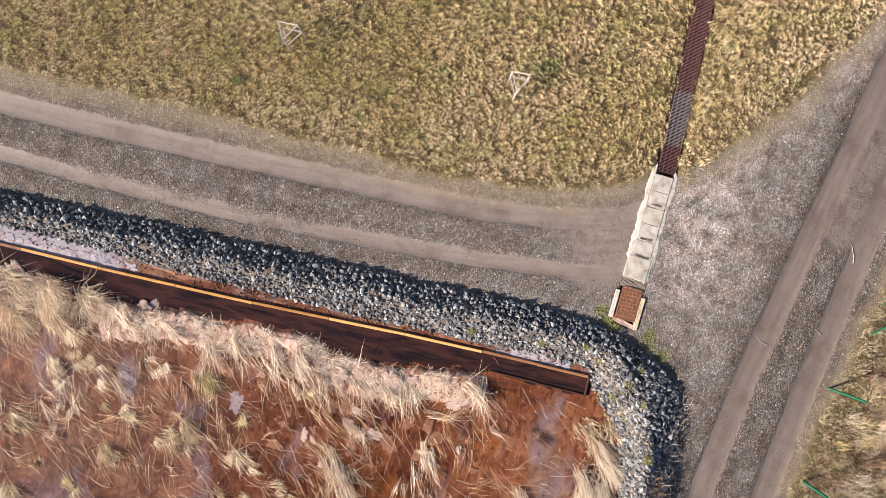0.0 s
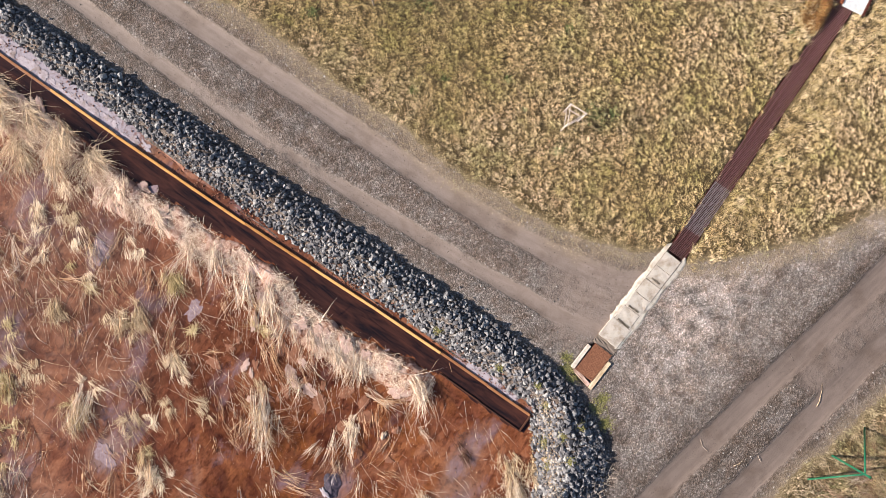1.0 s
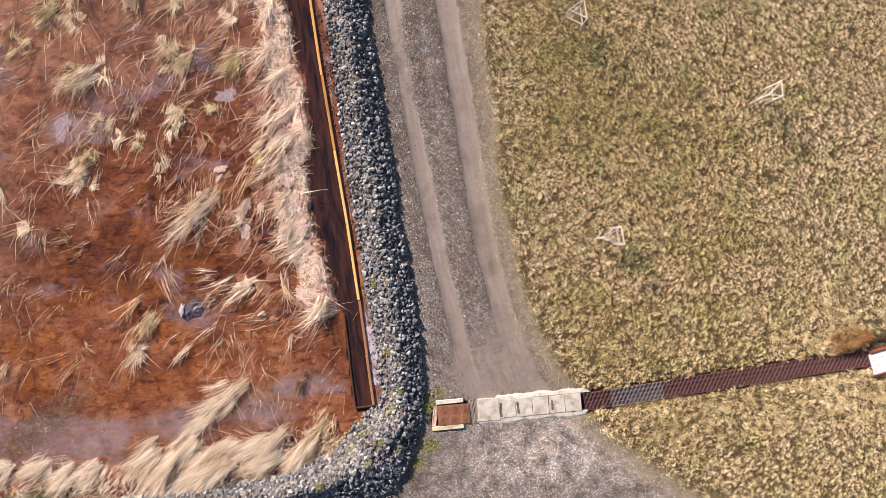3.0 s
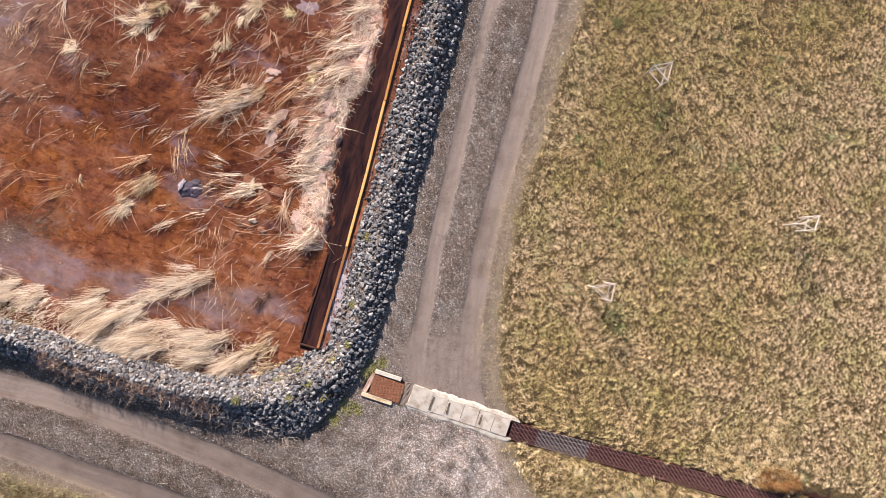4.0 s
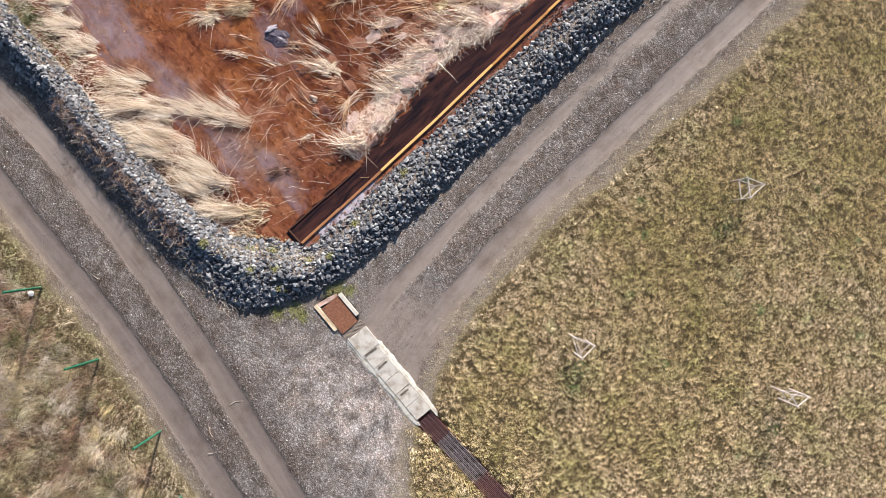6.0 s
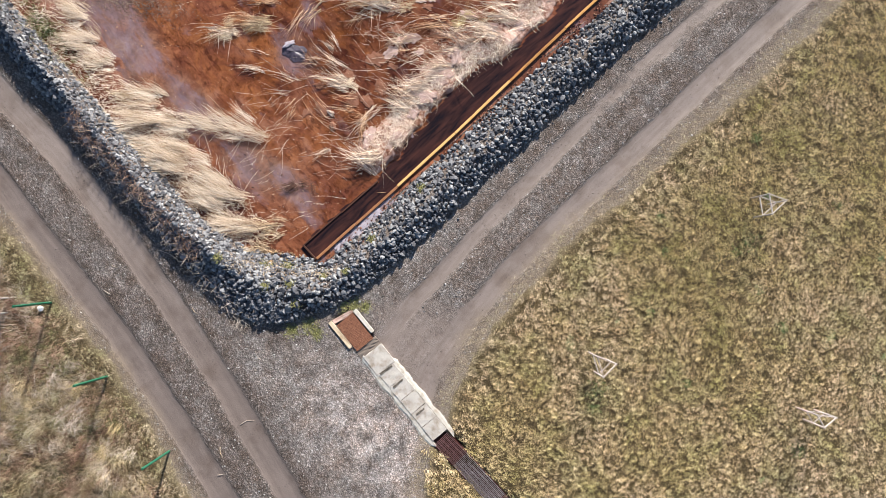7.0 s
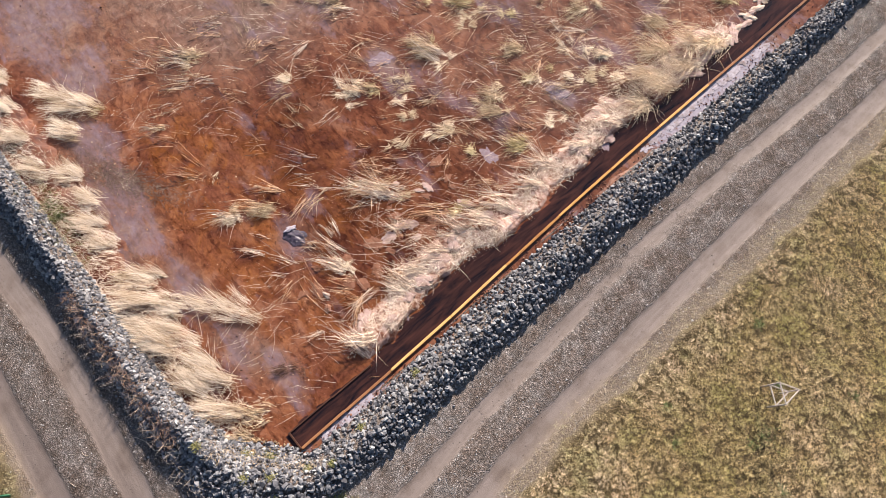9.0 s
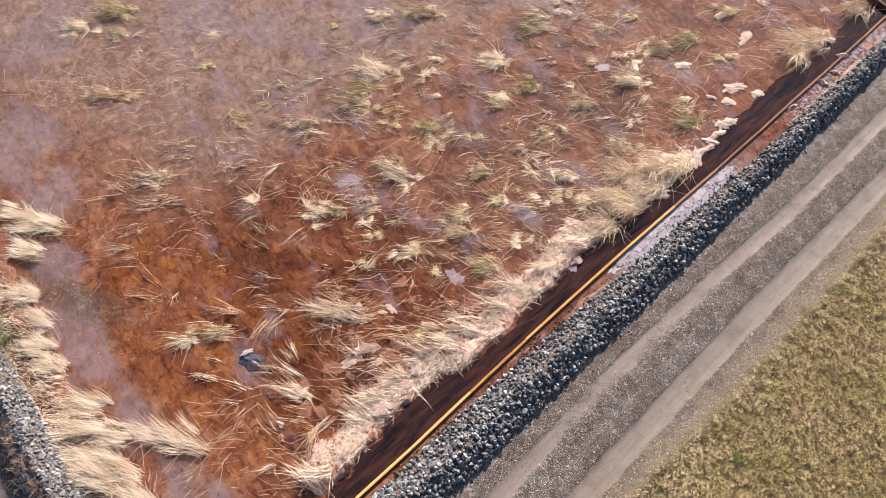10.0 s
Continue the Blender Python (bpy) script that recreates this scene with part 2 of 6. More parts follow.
def ochre_colour(s, p):
    """Rust-brown, orange and dark swirls of settled iron ochre."""
    a = s.noise(0.42, 7, 0.6, p, 1.4)
    b = s.noise(1.9, 8, 0.66, p, 1.1)
    c = s.noise(11, 6, 0.72, p, 0.4)
    lie = s.n("Mapping", Vector=p, Rotation=(0, 0, 0.9), Scale=(2.2, 9.0, 1.0))
    streak = s.noise(1.5, 6, 0.7, lie.outputs[0], 0.6)
    col = s.ramp(a, (0.30, (0.08, 0.027, 0.019)), (0.44, (0.175, 0.061, 0.032)), (0.56, (0.252, 0.099, 0.05)), (0.72, (0.31, 0.16, 0.106)))
    och = s.math("MULTIPLY", s.attr("ochre"), s.range(s.noise(0.8, 6, 0.62, p, 1.0), 0.42, 0.66), True)
    col = s.mix(och, col, s.mix(b, (0.155, 0.05, 0.014), (0.375, 0.14, 0.036)))
    col = s.mix(s.range(b, 0.36, 0.62), s.mix(1.0, col, (0.7, 0.63, 0.62), "MULTIPLY"), col)
    col = s.mix(s.range(c, 0.56, 0.72), col, s.mix(1.0, col, (1.3, 1.3, 1.33), "MULTIPLY"))
    col = s.mix(s.range(c, 0.40, 0.30), col, s.mix(1.0, col, (0.62, 0.58, 0.58), "MULTIPLY"))
    sunk = s.noise(2.7, 7, 0.62, s.n("Mapping", Vector=p, Location=(5.0, 2.0, 0), Rotation=(0, 0, 0.85), Scale=(0.75, 1.6, 1.0)).outputs[0], 0.5)
    col = s.mix(s.range(sunk, 0.53, 0.62), col, s.mix(1.0, col, (0.56, 0.50, 0.50), "MULTIPLY"))
    col = s.mix(s.range(streak, 0.57, 0.74), col, s.mix(1.0, col, (0.6, 0.56, 0.58), "MULTIPLY"))
    col = s.mix(s.range(streak, 0.40, 0.28), col, s.mix(1.0, col, (1.22, 1.22, 1.26), "MULTIPLY"))
    col = s.mix(s.math("MULTIPLY", s.attr("deep"), s.range(s.noise(1.3, 7, 0.65, p, 0.7), 0.3, 0.58), True), col, s.mix(1.0, col, (0.46, 0.40, 0.36), "MULTIPLY"))
    silt = s.math("MULTIPLY", s.attr("silt"), s.range(s.noise(0.7, 6, 0.6, p, 0.6), 0.25, 0.6, 0.35, 1.0), True)
    col = s.mix(silt, col, s.mix(s.range(b, 0.32, 0.64), (0.15, 0.093, 0.07), (0.31, 0.216, 0.172)))
    for scale, seed, amt in ((0.9, 3.7, 0.4), (2.4, 8.1, 0.3)):
        far = s.n("Mapping", Vector=p, Location=(seed, seed, 0), Rotation=(0, 0, 0.7), Scale=(0.7, 1.3, 1.0))
        g = s.noise(scale, 6, 0.62, far.outputs[0], 0.7)
        line = s.range(s.math("ABSOLUTE", s.math("SUBTRACT", g, 0.5)), 0.004, 0.03, 1.0, 0.0)
        col = s.mix(s.math("MULTIPLY", line, amt), col, s.mix(1.0, col, (0.42, 0.36, 0.36), "MULTIPLY"))
        col = s.mix(s.math("MULTIPLY", s.range(g, 0.5, 0.53), 0.35), col, s.mix(1.0, col, (0.68, 0.64, 0.64), "MULTIPLY"))
        col = s.mix(s.range(g, 0.60, 0.70), col, s.mix(1.0, col, (1.25, 1.25, 1.3), "MULTIPLY"))
    return col, b, c


def m_mud():
    s = Nodes("iron_ochre_mud")
    p = s.where()
    col, b, c = ochre_colour(s, p)
    col = s.mix(1.0, col, (1.15, 1.15, 1.15), "MULTIPLY")
    crust = s.math("MULTIPLY", s.attr("crust"), s.range(s.noise(3.5, 7, 0.7, p, 0.8), 0.40, 0.60), True)
    col = s.mix(crust, col, s.mix(c, (0.34, 0.17, 0.115), (0.78, 0.60, 0.52)))
    s.bump(s.math("ADD", b, s.math("MULTIPLY", c, 0.5)), 0.6, 0.05)
    return s.done(col, s.range(c, 0.3, 0.7, 0.35, 0.7))


def m_water():
    """Turbid water, opaque with suspended ochre, under a thin film here and there; the film's lilac also holds painted
    sky reflection.
    """
    s = Nodes("turbid_rusty_water")
    p = s.where()
    col, b, c = ochre_colour(s, p)
    run = s.n("Mapping", Vector=p, Scale=(3.2, 0.5, 1.0)).outputs[0]
    # channel tone leans purple, a sky reflection mixed into its colour
    dark = s.mix(s.range(s.noise(1.3, 7, 0.65, run, 0.6), 0.35, 0.68), (0.008, 0.006, 0.008), (0.06, 0.024, 0.018))
    chan = s.math("ADD", s.attr("chan"), s.math("MULTIPLY", s.math("SUBTRACT", s.noise(3, 5, 0.6, p), 0.5), 0.3))
    col = s.mix(s.range(chan, 0.35, 0.65), col, dark)
    drift = s.n("Mapping", Vector=p, Rotation=(0, 0, 0.75), Scale=(0.55, 1.25, 1.0))
    f1 = s.noise(0.62, 7, 0.58, drift.outputs[0], 0.35)
    cover = s.math("ADD", f1, s.math("MULTIPLY", s.attr("film"), 0.34))
    # greyer brown and lilac: film, and reflected sky put into the base colour
    col = s.mix(s.math("MULTIPLY", s.range(s.attr("film"), 0.12, 0.7), s.range(s.noise(0.9, 6, 0.6, p, 0.8), 0.3, 0.65, 0.15, 0.75), True), col, s.mix(s.range(b, 0.3, 0.66), (0.10, 0.060, 0.046), (0.30, 0.205, 0.165)))
    film = s.math("MULTIPLY", s.range(s.math("ADD", cover, s.math("MULTIPLY", s.math("SUBTRACT", s.noise(5, 7, 0.7, p, 0.5), 0.5), 0.22)), 0.62, 0.72), s.range(s.noise(2.4, 7, 0.7, drift.outputs[0], 0.3), 0.32, 0.66, 0.06, 0.72), True)
    col = s.mix(film, col, s.mix(s.range(s.noise(1.9, 7, 0.66, drift.outputs[0], 0.4), 0.3, 0.7), (0.11, 0.072, 0.078), (0.26, 0.195, 0.24)))
    col = s.mix(s.range(chan, 0.35, 0.65), col, dark)
    froth = s.range(s.math("ADD", s.attr("froth"), s.math("MULTIPLY", s.math("SUBTRACT", s.noise(4.5, 7, 0.72, p, 0.4), 0.5), 1.5)), 0.40, 0.66)
    col = s.mix(froth, col, s.mix(s.noise(14, 5, 0.7, p), (0.17, 0.14, 0.17), (0.46, 0.43, 0.49)))
    s.put(s.b.inputs["Normal"], s.n("Bump", Strength=0.12, Distance=0.02, Height=s.noise(6, 3, 0.5, p)).outputs[0])
    s.b.inputs["IOR"].default_value = 1.34
    s.b.inputs["Specular IOR Level"].default_value = 0.5
    return s.done(col, s.range(film, 0, 1, 0.10, 0.2))


def per_piece(s):
    """A number that differs from piece to piece, joined or not."""
    a = s.n("ObjectInfo").outputs["Random"]
    b = s.n("NewGeometry").outputs["Random Per Island"]
    return s.math("FRACT", s.math("ADD", a, b))


def m_rock(name, *stops):
    s = Nodes(name)
    p = s.where()
    r = per_piece(s)
    col = s.ramp(r, *stops)
    g = s.noise(18, 5, 0.65, p)
    col = s.mix(s.range(g, 0.3, 0.7), s.mix(1.0, col, (0.6, 0.6, 0.62), "MULTIPLY"), s.mix(1.0, col, (1.25, 1.25, 1.25), "MULTIPLY"))
    s.bump(s.noise(40, 4, 0.6, p), 0.4, 0.01)
    return s.done(col, 0.78)


def m_blade(name, spots, *stops, tuft=False, mixed=False):
    """Leaves and stems: a colour for each, drifting over the ground in patches; tuft: one tone for each tuft."""
    s = Nodes(name)
    r = per_piece(s)
    pos = s.n("NewGeometry").outputs["Position"]
    drift = s.range(s.noise(spots, 5, 0.6, pos), 0.3, 0.7)
    if tuft:
        fac = s.math("ADD", s.math("MULTIPLY", s.attr("tone"), 0.8), s.math("MULTIPLY", r, 0.2))
    else:
        fac = s.math("ADD", s.math("MULTIPLY", r, 0.5), s.math("MULTIPLY", drift, 0.5))
    col = s.ramp(fac, *stops)
    if mixed:
        col = s.mix(s.math("MULTIPLY", s.range(s.noise(0.8, 6, 0.65, pos), 0.44, 0.64), 0.75), col, s.mix(1.0, col, (0.66, 0.80, 0.5), "MULTIPLY"))
        col = s.mix(s.math("MULTIPLY", s.range(s.noise(1.7, 6, 0.68, pos), 0.52, 0.68), 0.7), col, s.mix(1.0, col, (0.62, 0.50, 0.45), "MULTIPLY"))
    return s.done(col, 0.75)


def m_concrete(name, dark, light):
    s = Nodes(name)
    p = s.where()
    g = s.noise(5, 7, 0.65, p)
    f = s.noise(60, 3, 0.6, p)
    col = s.mix(g, dark, light)
    col = s.mix(s.range(f, 0.58, 0.72), col, s.mix(1.0, col, (0.55, 0.52, 0.48), "MULTIPLY"))
    col = s.mix(s.range(s.noise(2.6, 7, 0.7, s.n("NewGeometry").outputs["Position"]), 0.47, 0.66), col, s.mix(1.0, col, (0.62, 0.55, 0.48), "MULTIPLY"))
    s.bump(s.math("ADD", f, g), 0.5, 0.008)
    return s.done(col, 0.88)


def m_wood(name, *stops, stretch=(8, 1.2, 8)):
    s = Nodes(name)
    v = s.n("VectorMath")
    v.operation = "MULTIPLY"
    s.put(v.inputs[0], s.where())
    v.inputs[1].default_value = stretch
    g = s.noise(3, 6, 0.65, v.outputs[0])
    r = s.n("ObjectInfo").outputs["Random"]
    col = s.ramp(s.math("ADD", s.math("MULTIPLY", g, 0.7), s.math("MULTIPLY", r, 0.3)), *stops)
    s.bump(g, 0.4, 0.006)
    return s.done(col, 0.75)


def m_metal(name, a, b, metal=0.0, rough=0.7):
    s = Nodes(name)
    p = s.where()
    g = s.noise(9, 6, 0.65, p)
    s.bump(s.noise(70, 3, 0.6, p), 0.3, 0.004)
    return s.done(s.mix(s.range(g, 0.3, 0.7), a, b), rough, metal)


M_GROUND, M_MUD, M_WATER = m_ground(), m_mud(), m_water()
M_ROCK = m_rock("basalt_rubble", (0.0, (0.05, 0.05, 0.058)), (0.45, (0.145, 0.142, 0.155)), (0.8, (0.235, 0.232, 0.242)), (1.0, (0.36, 0.355, 0.355)))
M_ROCK_RUSTY = m_rock("ochre_stained_pebbles", (0.0, (0.09, 0.028, 0.02)), (0.5, (0.2, 0.075, 0.045)), (1.0, (0.36, 0.19, 0.11)))
M_ROCK_TAN = m_rock("ochre_yellow_stones", (0.0, (0.17, 0.10, 0.055)), (1.0, (0.42, 0.29, 0.17)))
M_GRIT = m_rock("loose_gravel", (0.0, (0.08, 0.07, 0.064)), (0.6, (0.20, 0.18, 0.168)), (1.0, (0.60, 0.57, 0.55)))
M_GRASS = m_blade("meadow_grass_blades", 0.55, (0.05, (0.33, 0.28, 0.10)), (0.33, (0.63, 0.48, 0.225)), (0.6, (0.80, 0.60, 0.345)), (0.95, (0.88, 0.685, 0.48)), tuft=True, mixed=True)
M_GRASS_GREEN = m_blade("green_grass_blades", 1.5, (0.1, (0.075, 0.09, 0.032)), (0.6, (0.20, 0.20, 0.075)), (0.95, (0.42, 0.36, 0.18)))
M_GRASS_FRESH = m_blade("fresh_short_grass", 1.5, (0.1, (0.10, 0.105, 0.035)), (0.6, (0.25, 0.235, 0.085)), (0.95, (0.42, 0.36, 0.17)))
M_GRASS_GOLD = m_blade("golden_grass_blades", 1.0, (0.1, (0.25, 0.18, 0.075)), (0.5, (0.49, 0.37, 0.19)), (0.9, (0.74, 0.59, 0.39)), tuft=True)
M_VERGE = m_blade("grey_verge_grass_blades", 0.55, (0.05, (0.20, 0.145, 0.09)), (0.4, (0.46, 0.36, 0.23)), (0.95, (0.76, 0.63, 0.46)), tuft=True, mixed=True)
M_WEED = m_blade("weed_leaves", 3, (0.1, (0.06, 0.085, 0.026)), (0.9, (0.17, 0.20, 0.075)))
M_WEED_PALE = m_blade("grey_green_leaves", 3, (0.1, (0.10, 0.125, 0.05)), (0.6, (0.20, 0.235, 0.11)), (0.95, (0.33, 0.36, 0.20)))
M_SCRUB = m_blade("dead_scrub", 1.3, (0.1, (0.085, 0.047, 0.03)), (0.42, (0.24, 0.14, 0.09)), (0.68, (0.42, 0.31, 0.215)), (0.95, (0.70, 0.58, 0.47)), mixed=True)
M_SCRUB_STRAW = m_blade("straw_scrub", 1.3, (0.1, (0.18, 0.135, 0.08)), (0.5, (0.48, 0.37, 0.25)), (0.95, (0.82, 0.70, 0.56)), mixed=True)
M_SCRUB_RED = m_blade("red_brown_scrub", 1.3, (0.1, (0.08, 0.04, 0.027)), (0.5, (0.25, 0.14, 0.09)), (0.95, (0.60, 0.45, 0.33)))
M_BRAMBLE = m_blade("dark_bramble", 1.5, (0.1, (0.035, 0.032, 0.018)), (0.6, (0.09, 0.075, 0.038)), (0.95, (0.22, 0.16, 0.10)))
M_SCRUB_PALE = m_blade("bleached_stalks", 1.0, (0.1, (0.32, 0.24, 0.18)), (0.9, (0.66, 0.56, 0.47)))
M_REED = m_blade("straw_reed", 2.0, (0.05, (0.36, 0.235, 0.155)), (0.45, (0.70, 0.55, 0.42)), (0.9, (0.92, 0.81, 0.69)))
M_REED_LOCK = m_blade("straw_reed_locks", 2.0, (0.05, (0.20, 0.125, 0.075)), (0.3, (0.48, 0.35, 0.235)), (0.6, (0.74, 0.595, 0.455)), (0.95, (0.95, 0.84, 0.71)), tuft=True)
M_REED_RUSTY = m_blade("rust_stained_reed", 1.2, (0.05, (0.20, 0.08, 0.035)), (0.45, (0.50, 0.29, 0.16)), (0.9, (0.82, 0.62, 0.45)))
M_REED_GOLD = m_blade("golden_reed", 1.5, (0.05, (0.46, 0.33, 0.20)), (0.45, (0.76, 0.60, 0.43)), (0.9, (0.93, 0.81, 0.64)))
M_REED_TAWNY = m_blade("tawny_reed", 1.5, (0.05, (0.22, 0.13, 0.065)), (0.45, (0.50, 0.365, 0.225)), (0.9, (0.80, 0.65, 0.47)))
M_BUSH = m_blade("rust_orange_dead_bush", 1.6, (0.1, (0.10, 0.045, 0.018)), (0.5, (0.32, 0.15, 0.05)), (0.9, (0.52, 0.36, 0.14)))
M_REED_OLIVE = m_blade("olive_rushes", 2.0, (0.05, (0.17, 0.12, 0.05)), (0.5, (0.45, 0.345, 0.17)), (0.9, (0.74, 0.61, 0.38)))
M_CONCRETE = m_concrete("pale_concrete", (0.40, 0.365, 0.32), (0.60, 0.555, 0.50))
M_LID = m_concrete("weathered_concrete_lid", (0.33, 0.295, 0.262), (0.57, 0.52, 0.475))
M_KERB_OCHRE = m_concrete("ochre_stained_concrete", (0.42, 0.31, 0.18), (0.64, 0.54, 0.42))
M_RUST = m_metal("rusty_steel", (0.055, 0.016, 0.013), (0.16, 0.045, 0.03), 0.2, 0.75)
# rust mud taken near black: the dark of the recess is in the colour
M_DRAIN_DARK = m_metal("near_black_drain_mud", (0.018, 0.008, 0.007), (0.06, 0.02, 0.014), 0.0, 0.6)
M_SCREEN = m_metal("orange_rust", (0.15, 0.062, 0.036), (0.30, 0.14, 0.082), 0.0, 0.9)
M_SOIL = m_metal("dark_damp_dirt", (0.085, 0.068, 0.055), (0.18, 0.15, 0.122), 0.0, 0.95)
M_CLAY = m_metal("dry_clay", (0.12, 0.094, 0.078), (0.21, 0.168, 0.142), 0.0, 0.95)
M_DEBRIS = m_blade("dark_leaf_debris", 1.5, (0.1, (0.025, 0.012, 0.008)), (0.6, (0.09, 0.038, 0.022)), (0.95, (0.30, 0.17, 0.11)))
M_DRIFT = m_blade("drifted_debris", 1.5, (0.1, (0.03, 0.018, 0.014)), (0.55, (0.11, 0.065, 0.045)), (0.85, (0.30, 0.21, 0.16)), (0.98, (0.68, 0.58, 0.5)))
M_RUST_RED = m_metal("bright_rust", (0.13, 0.035, 0.018), (0.28, 0.09, 0.04), 0.0, 0.85)
M_BAR = m_metal("worn_grating_steel", (0.085, 0.026, 0.025), (0.29, 0.165, 0.165), 0.2, 0.5)
# lighter copy of the bar steel, with a bluish-white sheen painted in
M_BAR_SHEEN = m_metal("worn_steel_with_sheen", (0.12, 0.085, 0.085), (0.46, 0.40, 0.42), 0.3, 0.45)
M_TIMBER = m_wood("orange_stained_timber", (0.25, (0.20, 0.075, 0.022)), (0.45, (0.50, 0.25, 0.07)), (0.75, (0.74, 0.47, 0.19)), stretch=(6, 0.5, 6))
M_TIMBER_DULL = m_wood("rust_brown_timber", (0.25, (0.10, 0.04, 0.018)), (0.5, (0.24, 0.10, 0.042)), (0.8, (0.38, 0.19, 0.09)), stretch=(6, 0.5, 6))
M_TIMBER_DARK = m_wood("wet_dark_timber", (0.2, (0.028, 0.011, 0.008)), (0.55, (0.075, 0.028, 0.015)), (0.85, (0.16, 0.068, 0.035)))
M_POST = m_wood("silvered_timber", (0.2, (0.30, 0.25, 0.23)), (0.6, (0.54, 0.48, 0.46)), (0.9, (0.74, 0.69, 0.67)), stretch=(6, 6, 1.0))
M_GREEN = m_metal("green_coated_steel", (0.006, 0.085, 0.045), (0.015, 0.15, 0.08), 0.0, 0.45)
M_WHITE = m_metal("white_sheet", (0.50, 0.52, 0.54), (0.66, 0.68, 0.70), 0.0, 0.4)
M_FLAKE = m_concrete("torn_ochre_crust", (0.10, 0.034, 0.018), (0.36, 0.17, 0.105))
M_CRUST = m_concrete("tan_ochre_crust", (0.15, 0.06, 0.036), (0.40, 0.21, 0.14))
M_FOAM = m_concrete("ivory_foam", (0.38, 0.26, 0.20), (0.68, 0.57, 0.48))
M_FILM_PINK = m_concrete("dried_pink_film", (0.34, 0.20, 0.16), (0.62, 0.47, 0.43))
M_FROTH = m_concrete("lilac_froth", (0.25, 0.205, 0.235), (0.52, 0.48, 0.54))
M_FILM = m_metal("lilac_film", (0.18, 0.11, 0.11), (0.31, 0.25, 0.29), 0.0, 0.25)
M_SHEET = m_metal("wet_plastic_sheet", (0.02, 0.017, 0.026), (0.10, 0.08, 0.11), 0.0, 0.4)

# ---- plan ----
OUTER = [(0.9, 90), (1.02, 35), (1.38, 26), (1.5, 22), (1.74, 17), (1.85, 13), (2.0, 9), (2.06, 6.5), (2.2, 3), (2.2, 1.5), (1.95, -0.5), (1.3, -2.1), (0.6, -3.05), (-0.4, -3.5), (-2, -3.55), (-4.2, -3.65), (-7.4, -3.5), (-13.5, -3.45), (-90, -3.6)]
INNER = [(0.02, 90), (0.1, 36), (0.25, 27), (0.22, 20), (0.12, 14), (0.12, 10), (0.24, 6), (0.33, 3), (0.33, 0.1), (-0.5, -0.45), (-1.7, -1.6), (-3.8, -2.2), (-7, -2.3), (-14, -2.3), (-90, -2.4)]
FIELD = [(5.7, 90), (5.62, 26), (5.85, 19), (5.85, 14), (5.82, 7), (6.1, 4), (6.4, 2.2), (7.0, 0.6), (7.9, -0.4), (7.95, -1.35), (8.6, -2.25), (9.5, -3.0), (11.15, -4.55), (13.2, -5.75), (15, -6.85), (22, -9.6), (90, -32), (900, -300), (900, 900), (5.7, 900)]
FIELD_SOUTH = [(-900, -7.8), (-8.3, -7.65), (-5, -7.72), (-2, -7.8), (1, -8.2), (2.8, -8.72), (5.9, -9.4), (15, -11.3), (90, -36), (900, -310), (900, -900), (-900, -900)]
RUTS = [
    ([(4.6, 90), (4.55, 28), (4.6, 20), (4.7, 15), (4.84, 11), (4.97, 6), (5.3, 2.8), (5.85, 0.5), (6.3, -0.2)], 0.38, 0.0),
    ([(2.7, 90), (2.7, 32), (2.85, 24), (2.72, 20), (2.75, 13), (3.05, 8), (3.3, 4.7), (3.65, 1.4), (3.95, -0.1)], 0.28, 0.25),
    ([(-90, -4.9), (-12, -4.6), (-9, -4.45), (-5.7, -4.6), (-2.2, -4.92), (1.4, -5.4), (5.4, -6.12), (8.9, -6.82), (13.3, -7.6), (20, -9.2), (90, -30)], 0.44, 0.0),
    ([(-90, -7.0), (-9.5, -6.72), (-6, -6.95), (-2.7, -7.05), (1, -7.48), (3.6, -7.85), (9.1, -8.7), (15, -10.2), (90, -33)], 0.44, 0.0),
    ([(7.4, -7.45), (9, -7.75), (14, -8.9), (25, -11.6)], 0.9, 0.15),
]
EDGE_Y = [-1, 2.4, 2.98, 4.71, 5.85, 6.96, 8, 9.16, 10.27, 11.15, 12.51, 13.64, 15.08, 16.5, 22, 24, 26.4, 30, 34, 40]
EDGE_X = [-0.65, -0.62, -0.64, -0.71, -0.99, -1.2, -1.21, -1.33, -0.87, -0.86, -0.92, -1.19, -1.07, -1.32, -1.2, -1.25, -1.55, -1.7, -1.6, -1.75]


def board_x(y):
    return np.interp(y, [0, 3, 6, 9, 12, 18, 22, 26, 30, 35, 39], [0.08, 0.04, 0.0, -0.13, -0.26, -0.4, -0.42, -0.43, -0.54, -0.6, -0.72])


def edge_x(y):
    """The ragged edge of the reed mat along the channel."""
    return np.interp(y, EDGE_Y, EDGE_X) + 0.4 * (fbm(np.asarray(y, float) * 0 + 3, np.asarray(y, float) * 2.1, 14, 5) - 0.5)


